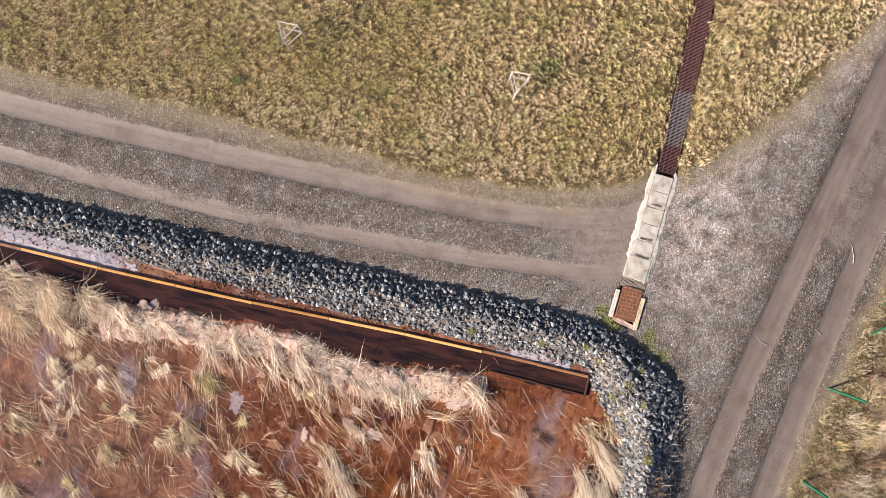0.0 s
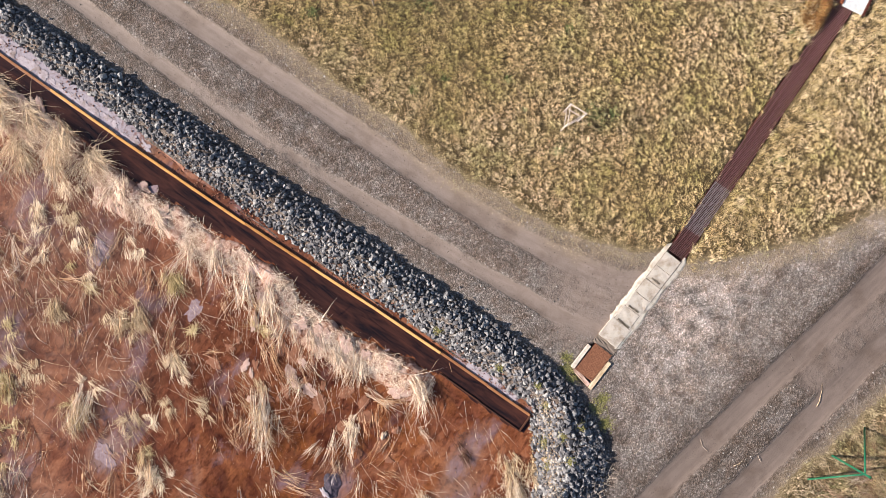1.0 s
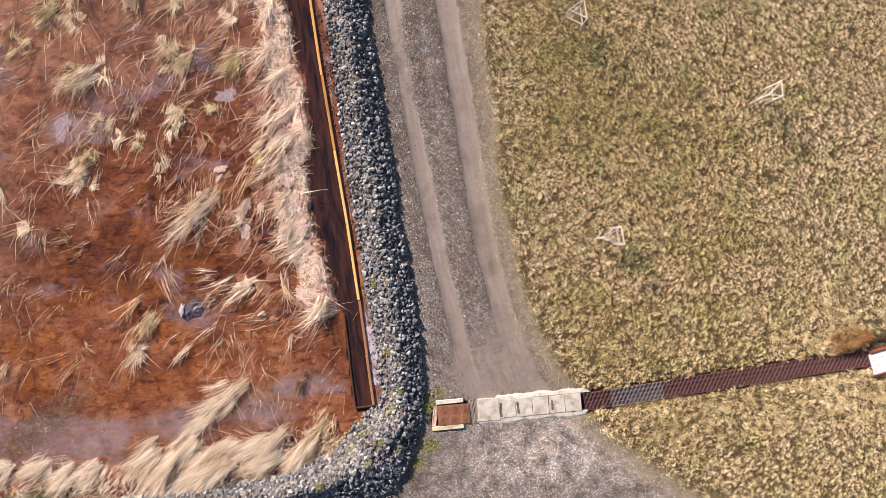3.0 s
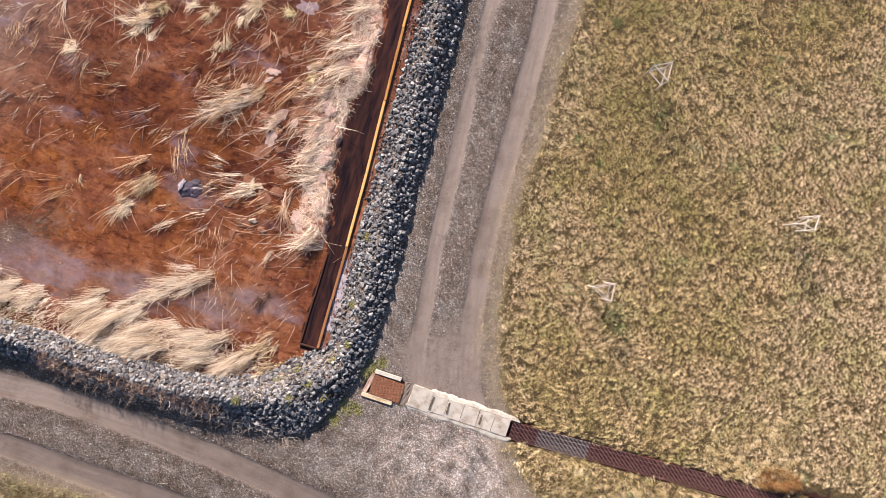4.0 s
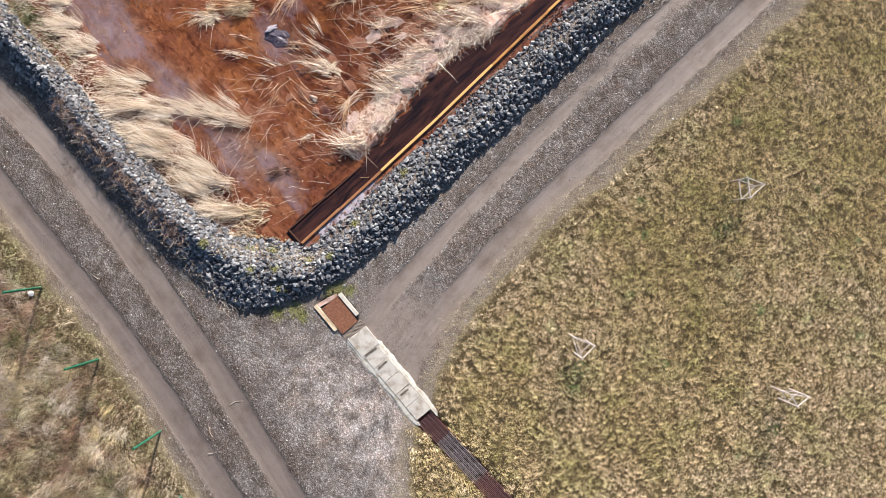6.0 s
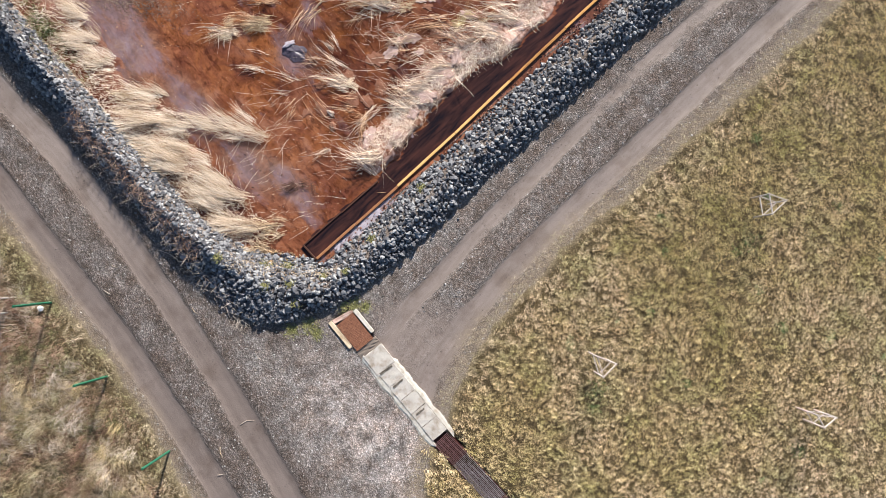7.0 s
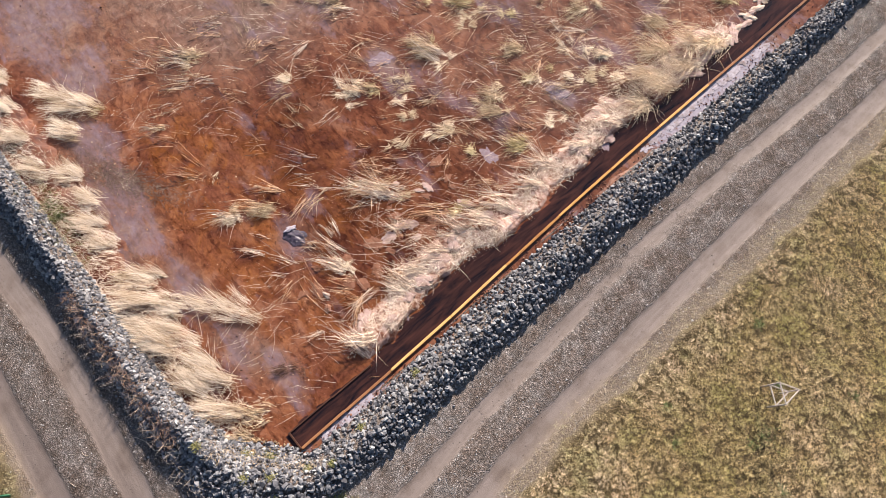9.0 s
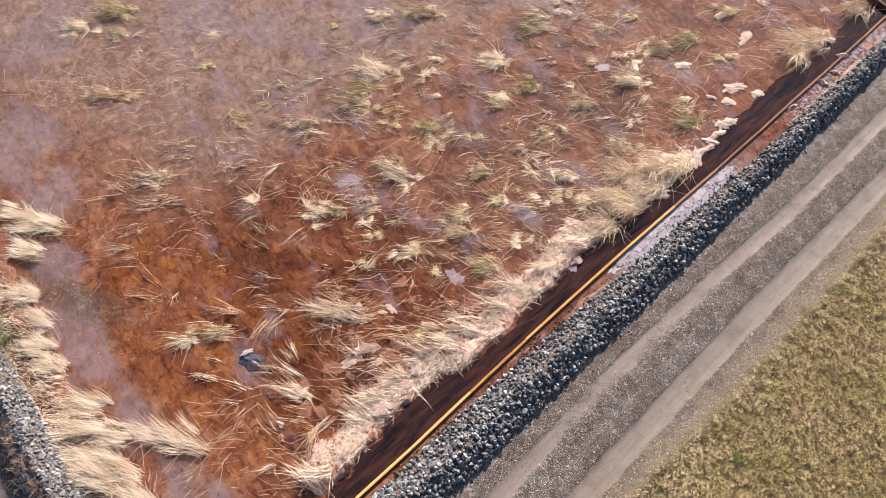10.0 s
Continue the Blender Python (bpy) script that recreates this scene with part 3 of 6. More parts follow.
def lay(x, y):
    """Height and kinds of ground at places of the plan."""
    x, y = np.asarray(x, float), np.asarray(y, float)
    in_out = inside(x, y, OUTER + [(-90, 90)])
    in_in = inside(x, y, INNER + [(-90, 90)])
    d_out, d_in = line_dist(x, y, OUTER), line_dist(x, y, INNER)
    in_field = inside(x, y, FIELD)
    in_south = inside(x, y, FIELD_SOUTH)
    d_field = np.where(in_field, 1, -1) * line_dist(x, y, FIELD)
    d_south = np.where(in_south, 1, -1) * line_dist(x, y, FIELD_SOUTH)
    wob = 0.5 * (fbm(x * 1.1, y * 1.1, 3) - 0.5)
    grass = np.maximum(smooth(-0.25, 0.3, d_field + wob), smooth(-0.3, 0.35, d_south + wob))
    rut = np.zeros_like(x)
    lane = np.full_like(x, 1e9)
    for pts, half, patch in RUTS:
        off = line_dist(x, y, pts)
        lane = np.minimum(lane, off)
        r = 1 - smooth(half * 0.55, half * 1.4, off + 0.10 * (fbm(x * 2, y * 2, 11) - 0.5))
        if patch:
            r = r * min(1.0, 4 * patch) * (0.45 + 0.55 * smooth(0.25, 0.75, fbm(x * 1.9 + y * 0.35, y * 0.42 - x * 0.9, 21) + 0.12 * (fbm(x * 4, y * 2, 22, 3) - 0.5) + 0.25 * smooth(9, 4, y) + 0.18 * smooth(16, 22, y)))
        rut = np.maximum(rut, r)
    tongue = smooth(3.2, 0.2, np.hypot(x - 4.7, (y - 0.4) * 0.8) + 1.2 * (fbm(x * 1.2, y * 1.2, 23, 4) - 0.5)) * (y > -0.3)
    rut = np.maximum(rut, tongue * 0.62)
    rut = rut * (1 - grass)
    brim = smooth(0.3, 0.5, lane) * smooth(1.05, 0.6, lane)
    # roads and fields
    hem = np.maximum(smooth(-1.0, -0.15, d_field + 1.4 * wob), smooth(-0.6, 0.0, d_south + wob))
    z = -0.055 * rut + 0.03 * (fbm(x * 0.8, y * 0.8, 5) - 0.5)
    tuss = fbm(x * 3.9, y * 3.9, 31, 2)
    z = z + grass * (0.03 + 0.14 * (tuss - 0.45))
    # rubble bank
    s = d_out / np.maximum(d_out + d_in, 1e-4)
    crest = 0.34 + 0.3 * smooth(0.5, -2.5, x) + 0.2 * (fbm(x * 0.9, y * 0.9, 8) - 0.5)
    ridge = 0.42 + 0.22 * smooth(1.0, -2.0, x)
    bank = np.where(s < ridge, crest * (s / ridge) ** 0.85, crest + (WATER - 0.02 - crest) * smooth(ridge, 1.0, s))
    is_bank = in_out & ~in_in
    z = np.where(is_bank, bank, z)
    # pond
    bx, ex = board_x(y), edge_x(y)
    bed = WATER - 0.13 + 0.30 * (fbm(x * 0.75, y * 0.75, 41, 5) - 0.5) + 0.12 * (fbm(x * 3, y * 3, 44, 3) - 0.5)
    near = ex - x
    crust = smooth(-0.05, 0.2, near) * (1 - smooth(0.7, 2.0, near + 0.8 * (fbm(x, y, 61) - 0.5))) * smooth(2.6, 4.5, y) * np.where(y > 17, 0.75, 1.0) * (1 - 0.7 * smooth(23, 25, y))
    hump = smooth(0.0, 0.8, d_in) * (1 - smooth(1.0, 2.4, d_in)) * smooth(-1.5, -3.2, x) * (y < 1.2)
    bed = bed + 0.25 * crust + 0.2 * hump
    chan = smooth(-0.04, 0.08, x - ex) * (1 - smooth(-0.02, 0.04, x - bx)) * (y > -0.05)
    bed = np.where(chan > 0.5, WATER - 0.42, bed)
    strip = smooth(-0.02, 0.06, x - bx)
    bed = np.where(strip > 0.5, WATER - 0.03 - 0.14 * smooth(15.5, 17.5, y) * smooth(27, 24, y) - 0.06 * smooth(4, 3, y) + 0.12 * (fbm(x * 2, y * 1.1, 71) - 0.42), bed)
    bed = bed + (WATER + 0.02 - bed) * (1 - smooth(0, 0.25, d_in))
    z = np.where(in_in, bed, z)
    crust = np.where(in_in, np.maximum(crust, 0.12 * hump), 0)
    ochre = np.exp(-(((x + 5) / 6) ** 2) - ((y - 4.5) / 4.5) ** 2) + 0.9 * np.exp(-(((x + 12.5) / 2.5) ** 2) - ((y - 3.2) / 3) ** 2) + 0.8 * np.exp(-(((x + 19) / 3) ** 2) - ((y - 5) / 3) ** 2)
    deep = np.zeros_like(x)
    for cx, cy, r in ((-4.4, 7.2, 1.7), (-5.6, 5.6, 1.2), (-6.6, 9.6, 1.5), (-11, 7.4, 2.2), (-15.5, 8.5, 2.0), (-8.5, 6.4, 1.3), (-4.6, 10.6, 1.4), (-4.2, 13.0, 1.5), (-7.2, 12.2, 1.3), (-3.8, 17.2, 1.5), (-6.6, 15.0, 1.3), (-8, 17.6, 1.6), (-5.6, 23.6, 1.6)):
        deep = np.maximum(deep, np.exp(-((x - cx) ** 2 + (y - cy) ** 2) / r**2))
    # culvert trench
    for x0, x1, half in ((2.2, 3.72, 0.36), (7.8, 18.75, 0.33)):
        ty = np.where(x < 7.85, -0.66 - 0.04 * (x - 4.75), -0.84 + 0.027 * (x - 7.85))
        z = np.where((x > x0) & (x < x1) & (np.abs(y - ty) < half), -0.45, z)
        near_cut = (x > x0 - 0.3) & (x < x1 + 0.2) & (np.abs(y - ty) < 0.62) & (np.abs(y - ty) >= half)
        z = np.where(near_cut, np.minimum(z, 0.0), z)
    z = np.where((x > 18.6) & (x < 22.8) & (np.abs(y + 0.75) < 0.85), np.minimum(z, -0.03), z)
    on_lid = (x > 3.7) & (x < 7.9) & (np.abs(y + 0.66 + 0.04 * (x - 4.75)) < 0.25)
    z = np.where(on_lid, np.minimum(z, -0.02), z)
    # pale gravel aprons; the spot at (13.7, -6.5) paints a hazy smear instead
    pale = np.exp(-(((x - 6.0) / 2.4) ** 2) - ((y + 2.7) / 1.4) ** 2) + 0.8 * np.exp(-(((y + 3.5 + 0.66 * (x - 9.4)) / 0.7) ** 2) - ((x - 10) / 4) ** 2) + 0.9 * np.exp(-(((x - 13.7) / 0.9) ** 2) - ((y + 6.5) / 0.8) ** 2) + 0.22 * (1 - rut)
    low = y + 4.6 + 0.24 * np.maximum(x - 4, 0)
    # darkens the south track and the ground along the bank's southern foot
    darkening = 0.8 * smooth(0.6, -0.5, low) * (1 - grass) + smooth(1.3, 0.1, d_out) * (~in_out) * smooth(1.5, -1.5, y)
    # darkens all bank soil, and the damp gravel of the track further north
    darkening = np.where(is_bank, 1.0, np.maximum(darkening, 0.55 * smooth(6, 13, y) * (x > 1.0)))
    return dict(z=z, grass=np.where(in_out, 0, grass), rut=np.where(in_out, 0, rut), bank=is_bank, pond=in_in, crust=crust, chan=np.where(in_in, chan, 0),
                ochre=np.clip(ochre, 0, 1), deep=deep, silt=np.maximum(0.22 * smooth(9, 20, y) * smooth(-1.5, -4, x), 0.9 * smooth(3, 11, y - 0.4 * (x + 12)) * smooth(-11, -16, x)), pale=np.clip(pale, 0, 1), darkening=darkening, lane=np.clip(lane, 0, 5), brim=brim, hem=hem, s=s, d_in=d_in, d_field=d_field, d_south=d_south)


# ---- ground, road and pond bed: one sheet, out to the horizon ----
def axis(lo, hi, step):
    core = np.arange(lo, hi + step / 2, step)
    out, g, p = [], step, 0.0
    while p < 900:
        g *= 1.5
        p += g
        out.append(p)
    out = np.array(out)
    return np.concatenate([(lo - out)[::-1], core, hi + out])


gx, gy = axis(-27, 23, 0.125), axis(-14, 41, 0.125)
X, Y = np.meshgrid(gx, gy)
L = lay(X.ravel(), Y.ravel())
nx, ny = len(gx), len(gy)
V = np.stack([X.ravel(), Y.ravel(), L["z"]], 1)
i, j = np.meshgrid(np.arange(nx - 1), np.arange(ny - 1))
q = (j * nx + i).ravel()
QUADS = np.stack([q, q + 1, q + nx + 1, q + nx], 1)


def sheet(name, pick, material, label, keys):
    f = QUADS[pick]
    used, inv = np.unique(f, return_inverse=True)
    me = mesh_np(name, V[used], inv.reshape(-1, 4), [material], flat=False)
    for k in keys:
        give(me, k, np.asarray(L[k], float)[used])
    return tagged(new(name, me), label, name.split("_")[0], kind="structure")


q_pond = L["pond"][QUADS].all(1)
q_road = ~q_pond & ((L["grass"][QUADS].mean(1) < 0.5) & ~L["bank"][QUADS].any(1))
q_rest = ~q_pond & ~q_road
sheet("ground", q_rest, M_GROUND, "rough soil under dry meadow grass and rubble", ("grass", "rut", "pale", "darkening", "lane", "brim", "hem"))
sheet("road", q_road, M_GROUND, "grey gravel farm track with two smooth clay wheel ruts", ("grass", "rut", "pale", "darkening", "lane", "brim", "hem"))
sheet("pond_bed", q_pond, M_MUD, "rust-brown iron ochre mud of a settling pond", ("crust", "chan", "ochre", "silt", "deep"))

wx, wy = np.concatenate([np.arange(-60, -4, 0.4), np.arange(-4, 0.42, 0.06)]), np.concatenate([np.arange(-2.5, 42, 0.2), np.arange(42, 60.1, 1.0)])
WX, WY = np.meshgrid(wx, wy)
wi, wj = np.meshgrid(np.arange(len(wx) - 1), np.arange(len(wy) - 1))
wq = (wj * len(wx) + wi).ravel()
water = mesh_np("water", np.stack([WX.ravel(), WY.ravel(), np.full(WX.size, WATER)], 1), np.stack([wq, wq + 1, wq + len(wx) + 1, wq + len(wx)], 1), [M_WATER], flat=False)
# spots of film, some of them sky reflection painted lilac
FILM_AND_SKY = [(-11.8, 0.2, 2.6, 0.9, 0.9), (-10.2, -0.4, 1.0, 1.2, 1.0), (-15.0, 0.6, 1.6, 1.0, 0.9), (-7.2, 0.2, 1.6, 0.8, 0.8), (-4.2, 0.4, 1.4, 0.8, 0.8), (-2.8, 1.0, 1.5, 0.5, 0.9), (-18.2, 1.9, 1.8, 1.4, 0.9), (-21.3, 2, 2.2, 1.8, 1.0), (-22.6, 12, 2.6, 2.6, 1.1), (-18.2, 17.8, 3, 2.2, 0.8), (-27, 6, 2, 2, 0.9), (-10.2, 12, 0.9, 0.6, 0.9), (-4.1, 16.4, 0.8, 0.5, 0.9), (-9, 14, 3, 3, 0.35), (-6.2, 4.4, 1.0, 0.8, 0.6), (-14, 25, 6, 5, 0.5), (-4.8, 27.5, 1.2, 0.8, 0.9)]
# grows with distance to colour in the sky's grazing reflection
film = 0.06 + 0.20 * smooth(7, 18, WY.ravel()) + 0.28 * smooth(-10, -20, WX.ravel()) * smooth(4, 12, WY.ravel())
for fx, fy, rx, ry, amt in FILM_AND_SKY:
    film = np.maximum(film, amt * np.exp(-(((WX.ravel() - fx) / rx) ** 2) - ((WY.ravel() - fy) / ry) ** 2))
in_strip = (WX.ravel() > board_x(WY.ravel()) - 0.05)
in_chan = (WX.ravel() > edge_x(WY.ravel())) & ~in_strip & (WY.ravel() > -0.2)
film = np.where(in_strip, 0.25 + 0.6 * smooth(16, 18, WY.ravel()) * smooth(27, 24, WY.ravel()), np.where(in_chan, 0.0, film))
give(water, "film", film)
wlen = WY.ravel()
give(water, "froth", np.where(in_strip, 0.66 * smooth(16.2, 18.4, wlen) * smooth(26.5, 24.0, wlen) + 0.5 * smooth(27, 30, wlen) + 0.55 * smooth(4.4, 3.4, wlen) * smooth(0.2, 0.8, wlen), 0.0))
give(water, "chan", in_chan.astype(float))
wl = lay(WX.ravel(), WY.ravel())
give(water, "ochre", wl["ochre"])
give(water, "silt", wl["silt"])
give(water, "deep", wl["deep"])
tagged(new("water", water), "shallow turbid rust-brown water with a lilac surface film", "water", kind="structure")


# ---- rubble bank ----
def stone_mesh(name, seed, material):
    r = random.Random(seed)
    bm = bmesh.new()
    for _ in range(13):
        v = Vector([r.gauss(0, 1) for _ in range(3)]).normalized()
        bm.verts.new(Vector((v.x, v.y * 0.82, v.z * 0.66)) * r.uniform(0.42, 0.56))
    hull = bmesh.ops.convex_hull(bm, input=bm.verts)
    bmesh.ops.delete(bm, geom=[e for e in hull["geom_interior"] if isinstance(e, bmesh.types.BMVert)], context="VERTS")
    bmesh.ops.dissolve_limit(bm, angle_limit=0.25, verts=bm.verts, edges=bm.edges)
    bmesh.ops.triangulate(bm, faces=bm.faces)
    me = bpy.data.meshes.new(name)
    bm.to_mesh(me)
    bm.free()
    me.materials.append(material)
    return me


STONES = [stone_mesh("stone", 100 + k, M_ROCK) for k in range(14)]
SHAPES = []
for me in STONES:
    v = np.empty(len(me.vertices) * 3, np.float32)
    me.vertices.foreach_get("co", v)
    f = np.empty(len(me.loops), np.int32)
    me.loops.foreach_get("vertex_index", f)
    SHAPES.append((v.reshape(-1, 3).astype(float), f.reshape(-1, 3)))


def turns(n, full=True):
    """Random turns as n matrices."""
    a = rng.normal(size=(n, 4))
    if not full:
        a[:, 1:3] *= 0.25
    a /= np.linalg.norm(a, axis=1)[:, None]
    w, x, y, z = a.T
    return np.stack([np.stack([1 - 2 * (y * y + z * z), 2 * (x * y - z * w), 2 * (x * z + y * w)], 1),
                     np.stack([2 * (x * y + z * w), 1 - 2 * (x * x + z * z), 2 * (y * z - x * w)], 1),
                     np.stack([2 * (x * z - y * w), 2 * (y * z + x * w), 1 - 2 * (x * x + y * y)], 1)], 1)


def scatter(places, sizes, full=True, shapes=None):
    """Stones of the given sizes at the places, as one lot of points and triangles."""
    shapes = shapes or SHAPES
    rot = turns(len(places), full)
    kind = rng.integers(0, len(shapes), len(places))
    out = []
    for k, (v, f) in enumerate(shapes):
        pick = np.where(kind == k)[0]
        if len(pick):
            w = np.einsum("nij,vj->nvi", rot[pick], v) * sizes[pick][:, None, None] + places[pick][:, None]
            out.append((w.reshape(-1, 3), (np.arange(len(pick))[:, None, None] * len(v) + f[None]).reshape(-1, 3)))
    return joined(out)


def sample(n, x0, x1, y0, y1, keep):
    """Random places in a stretch of the plan where keep(layout, x, y) holds."""
    x, y = rng.uniform(x0, x1, n), rng.uniform(y0, y1, n)
    l = lay(x, y)
    ok = keep(l, x, y)
    return np.stack([x, y, l["z"]], 1)[ok], {k: v[ok] for k, v in l.items()}


rubble = thing("rubble_bank", "bank of loose grey-blue broken basalt rubble", "bank", kind="structure")
on_bank = lambda l, x, y: l["bank"] & (l["s"] > 0.03) & (l["s"] < 0.97)
pa, la = sample(20000, -0.6, 2.5, -3.8, 41, on_bank)
pb, lb = sample(25000, -27, 2.2, -3.8, 0.5, on_bank)
pb = pb[(pb[:, 1] < -2.0) | (pb[:, 0] < -0.6)]
pi_, li_ = sample(16000, -27, 0.6, -3.3, 0.4, lambda l, x, y: l["bank"] & (l["s"] > 0.55))
places = np.concatenate([pa, pb, pi_])
sizes = 0.09 + 0.155 * rng.random(len(places)) ** 1.7 + 0.1 * (rng.random(len(places)) > 0.97)
near = (places[:, 0] > -1.2) & (places[:, 1] < 2.2)
order = np.argsort(-(sizes * near))[:300]
rest = np.ones(len(places), bool)
rest[order] = False
places[:, 2] += sizes * 0.22
v, f = scatter(places[rest], sizes[rest])
tagged(part("stones", mesh_np("stones", v, f, [M_ROCK]), None, rubble), kind="stuff")
for k, n in enumerate(order):
    m = Euler([random.uniform(0, 6.28) for _ in range(3)]).to_matrix().to_4x4()
    part("stone", STONES[k % len(STONES)], None, rubble, m=Matrix.Translation(places[n]) @ m @ Matrix.Scale(sizes[n] * 1.05, 4))
# small stones rolled to the bank's foot
pe, le = sample(60000, -16, 3.0, -4.4, 36, lambda l, x, y: ~l["pond"] & ((~l["bank"] & (line_dist(x, y, OUTER) < 0.02 + 0.35 * rng.random(len(x)) ** 2)) | (l["bank"] & (l["s"] < 0.12))) & (rng.random(len(x)) < 0.55) & ~((np.abs(y + 0.6) < 0.6) & (x > 2.0)))
pe[:, 2] += 0.015
v, f = scatter(pe, 0.03 + 0.11 * rng.random(len(pe)) ** 2.2)
tagged(part("foot_stones", mesh_np("foot_stones", v, f, [M_ROCK]), None, rubble, "small stones rolled to the bank's foot"), kind="stuff")
# rusty pebbles in the wet strip between the timber edging and the bank
pc, lc = sample(14000, -0.9, 0.75, 0.1, 41, lambda l, x, y: (x > board_x(y) + 0.12) & ((l["pond"]) | (l["s"] > 0.72)))
pc = pc[(fbm(pc[:, 0] * 0, pc[:, 1] * 0.45, 77) > 0.42) | (rng.random(len(pc)) < 0.2)]
pc = pc[rng.random(len(pc)) > 0.8 * smooth(16, 18, pc[:, 1])]
pc = pc[rng.random(len(pc)) > 0.75 * smooth(4.2, 3.2, pc[:, 1])]
pc[:, 2] = np.maximum(pc[:, 2], WATER) + 0.01
v, f = scatter(pc, rng.uniform(0.04, 0.09, len(pc)))
tagged(part("pebbles", mesh_np("pebbles", v, f, [M_ROCK_RUSTY]), None, rubble, "rust-red stained pebbles"), kind="stuff")
n = 210
pt = np.stack([rng.normal(-1.0, 0.45, n), rng.normal(-0.85, 0.35, n)], 1)
pt = np.column_stack([pt, lay(pt[:, 0], pt[:, 1])["z"] + 0.04])
v, f = scatter(pt, rng.uniform(0.08, 0.15, n))
tagged(part("tan_stones", mesh_np("tan_stones", v, f, [M_ROCK_TAN]), None, rubble, "ochre-yellow stained stones"), kind="stuff")

# loose gravel on the tracks
pg, lg = sample(100000, -16, 17, -11.5, 30, lambda l, x, y: ~l["bank"] & ~l["pond"] & (l["grass"] < 0.6) & (l["rut"] < 0.35) & ~((np.abs(y + 0.66 + 0.04 * (x - 4.75)) < 0.42) & (x > 2.1) & (x < 8)))
octa = np.array([(1, 0, 0), (0, 0.8, 0), (-0.9, 0, 0.1), (0, -0.8, 0), (0, 0.1, 0.5), (0, 0, -0.5)]) * 0.5
octf = np.array([(0, 1, 4), (1, 2, 4), (2, 3, 4), (3, 0, 4), (1, 0, 5), (2, 1, 5), (3, 2, 5), (0, 3, 5)])
v, f = scatter(pg, 0.018 + 0.06 * rng.random(len(pg)) ** 3, False, [(octa, octf)])
tagged(new("loose_gravel", mesh_np("loose_gravel", v, f, [M_GRIT])), "loose grey gravel scattered over the track", "gravel", kind="stuff")

pq, lq = sample(26000, -16, 17, -11.5, 30, lambda l, x, y: ~l["bank"] & ~l["pond"] & (l["grass"] < 0.5) & (l["rut"] < 0.5) & (fbm(x * 1.6, y * 1.6, 131, 3) > 0.36 + 0.22 * rng.random(len(x))) & ~((np.abs(y + 0.66 + 0.04 * (x - 4.75)) < 0.5) & (x > 2.1) & (x < 8)))
v, f = scatter(pq, 0.03 + 0.08 * rng.random(len(pq)) ** 4, False, [(octa * np.array((1, 1, 0.8)), octf)])
tagged(new("track_pebbles", mesh_np("track_pebbles", v, f, [M_GRIT])), "coarser pale pebbles strewn over the track", "pebbles", kind="stuff")

# clods of clay in the ruts
pk, lk = sample(60000, -14, 15, -10, 30, lambda l, x, y: ~l["bank"] & ~l["pond"] & (l["rut"] > 0.3) & (l["lane"] < 0.28) & (fbm(x * 0.9, y * 0.9, 66) > 0.51))
v, f = scatter(pk, 0.012 + 0.07 * rng.random(len(pk)) ** 5, False, [(octa * np.array((1, 1, 0.6)), octf)])
tagged(new("clay_clods", mesh_np("clay_clods", v, f, [m_rock("clay_clod", (0.0, (0.07, 0.053, 0.045)), (1.0, (0.155, 0.122, 0.105)))])), "small dry clods of brown clay in the wheel ruts", "clods", kind="stuff")


# ---- meadow ----
def blades(p, n_each, spread, length, width, lean, heading=None, swirl=1.2, tone=None, loose=0.8):
    """Tufts of grass at places p: points, triangles and a tone for each tuft."""
    n = len(p) * n_each
    root = np.repeat(p, n_each, 0)
    root[:, :2] += rng.normal(0, spread, (n, 2))
    root[:, 2] -= 0.01
    ang = rng.uniform(0, 6.283, n) if heading is None else np.repeat(heading + rng.normal(0, swirl, len(p)), n_each) + rng.normal(0, loose, n)
    ln = length * np.repeat(rng.uniform(0.6, 1.3, len(p)), n_each) * rng.uniform(0.6, 1.2, n)
    l0 = np.abs(rng.normal(lean * 0.55, 0.25, n))
    v, f = strips(root, ang, ln, width * rng.uniform(0.7, 1.3, n), np.stack([l0, np.minimum(l0 + rng.uniform(0.3, 1.0, n), 1.75)]))
    t = rng.random(len(p)) if tone is None else tone
    return v, f, np.repeat(t, n_each * 5)


def turf(name, made, material, label, category="grass"):
    v, f, t = made
    me = mesh_np(name, v, f, [material])
    give(me, "tone", t)
    return tagged(new(name, me), label, category, kind="stuff")


def comb(p):
    """The way the grass lies at places p."""
    return 9.0 * fbm(p[:, 0] * 0.5, p[:, 1] * 0.5, 91, 3) + 1.5


clear_cut = lambda x, y: ~((np.abs(y + 0.84 - 0.027 * (x - 7.85)) < 0.40 + 0.1 * (fbm(x * 2, y * 0, 5) - 0.5)) & (x > 7.6) & (x < 23)) & ~((np.abs(y + 0.3) < 0.8) & (x > 18.7) & (x < 22.8))
gaps = lambda x, y: fbm(x * 5.0, y * 5.0, 121, 2) > 0.16 + 0.2 * rng.random(len(x))
in_meadow = lambda l, x, y: (l["grass"] > 0.35 + 0.3 * rng.random(len(x))) & clear_cut(x, y) & gaps(x, y)
jx, jy = (q.ravel() for q in np.meshgrid(np.arange(5.2, 23, 0.148), np.arange(-10, 33, 0.148)))
jx, jy = jx + rng.normal(0, 0.06, len(jx)), jy + rng.normal(0, 0.06, len(jy))
ml = lay(jx, jy)
jk = in_meadow(ml, jx, jy) & (ml["d_field"] > -0.3)
mp, ml = np.stack([jx, jy, ml["z"]], 1)[jk], {k: v[jk] for k, v in ml.items()}
patchy = fbm(mp[:, 0] * 0.45, mp[:, 1] * 0.45, 51, 5)
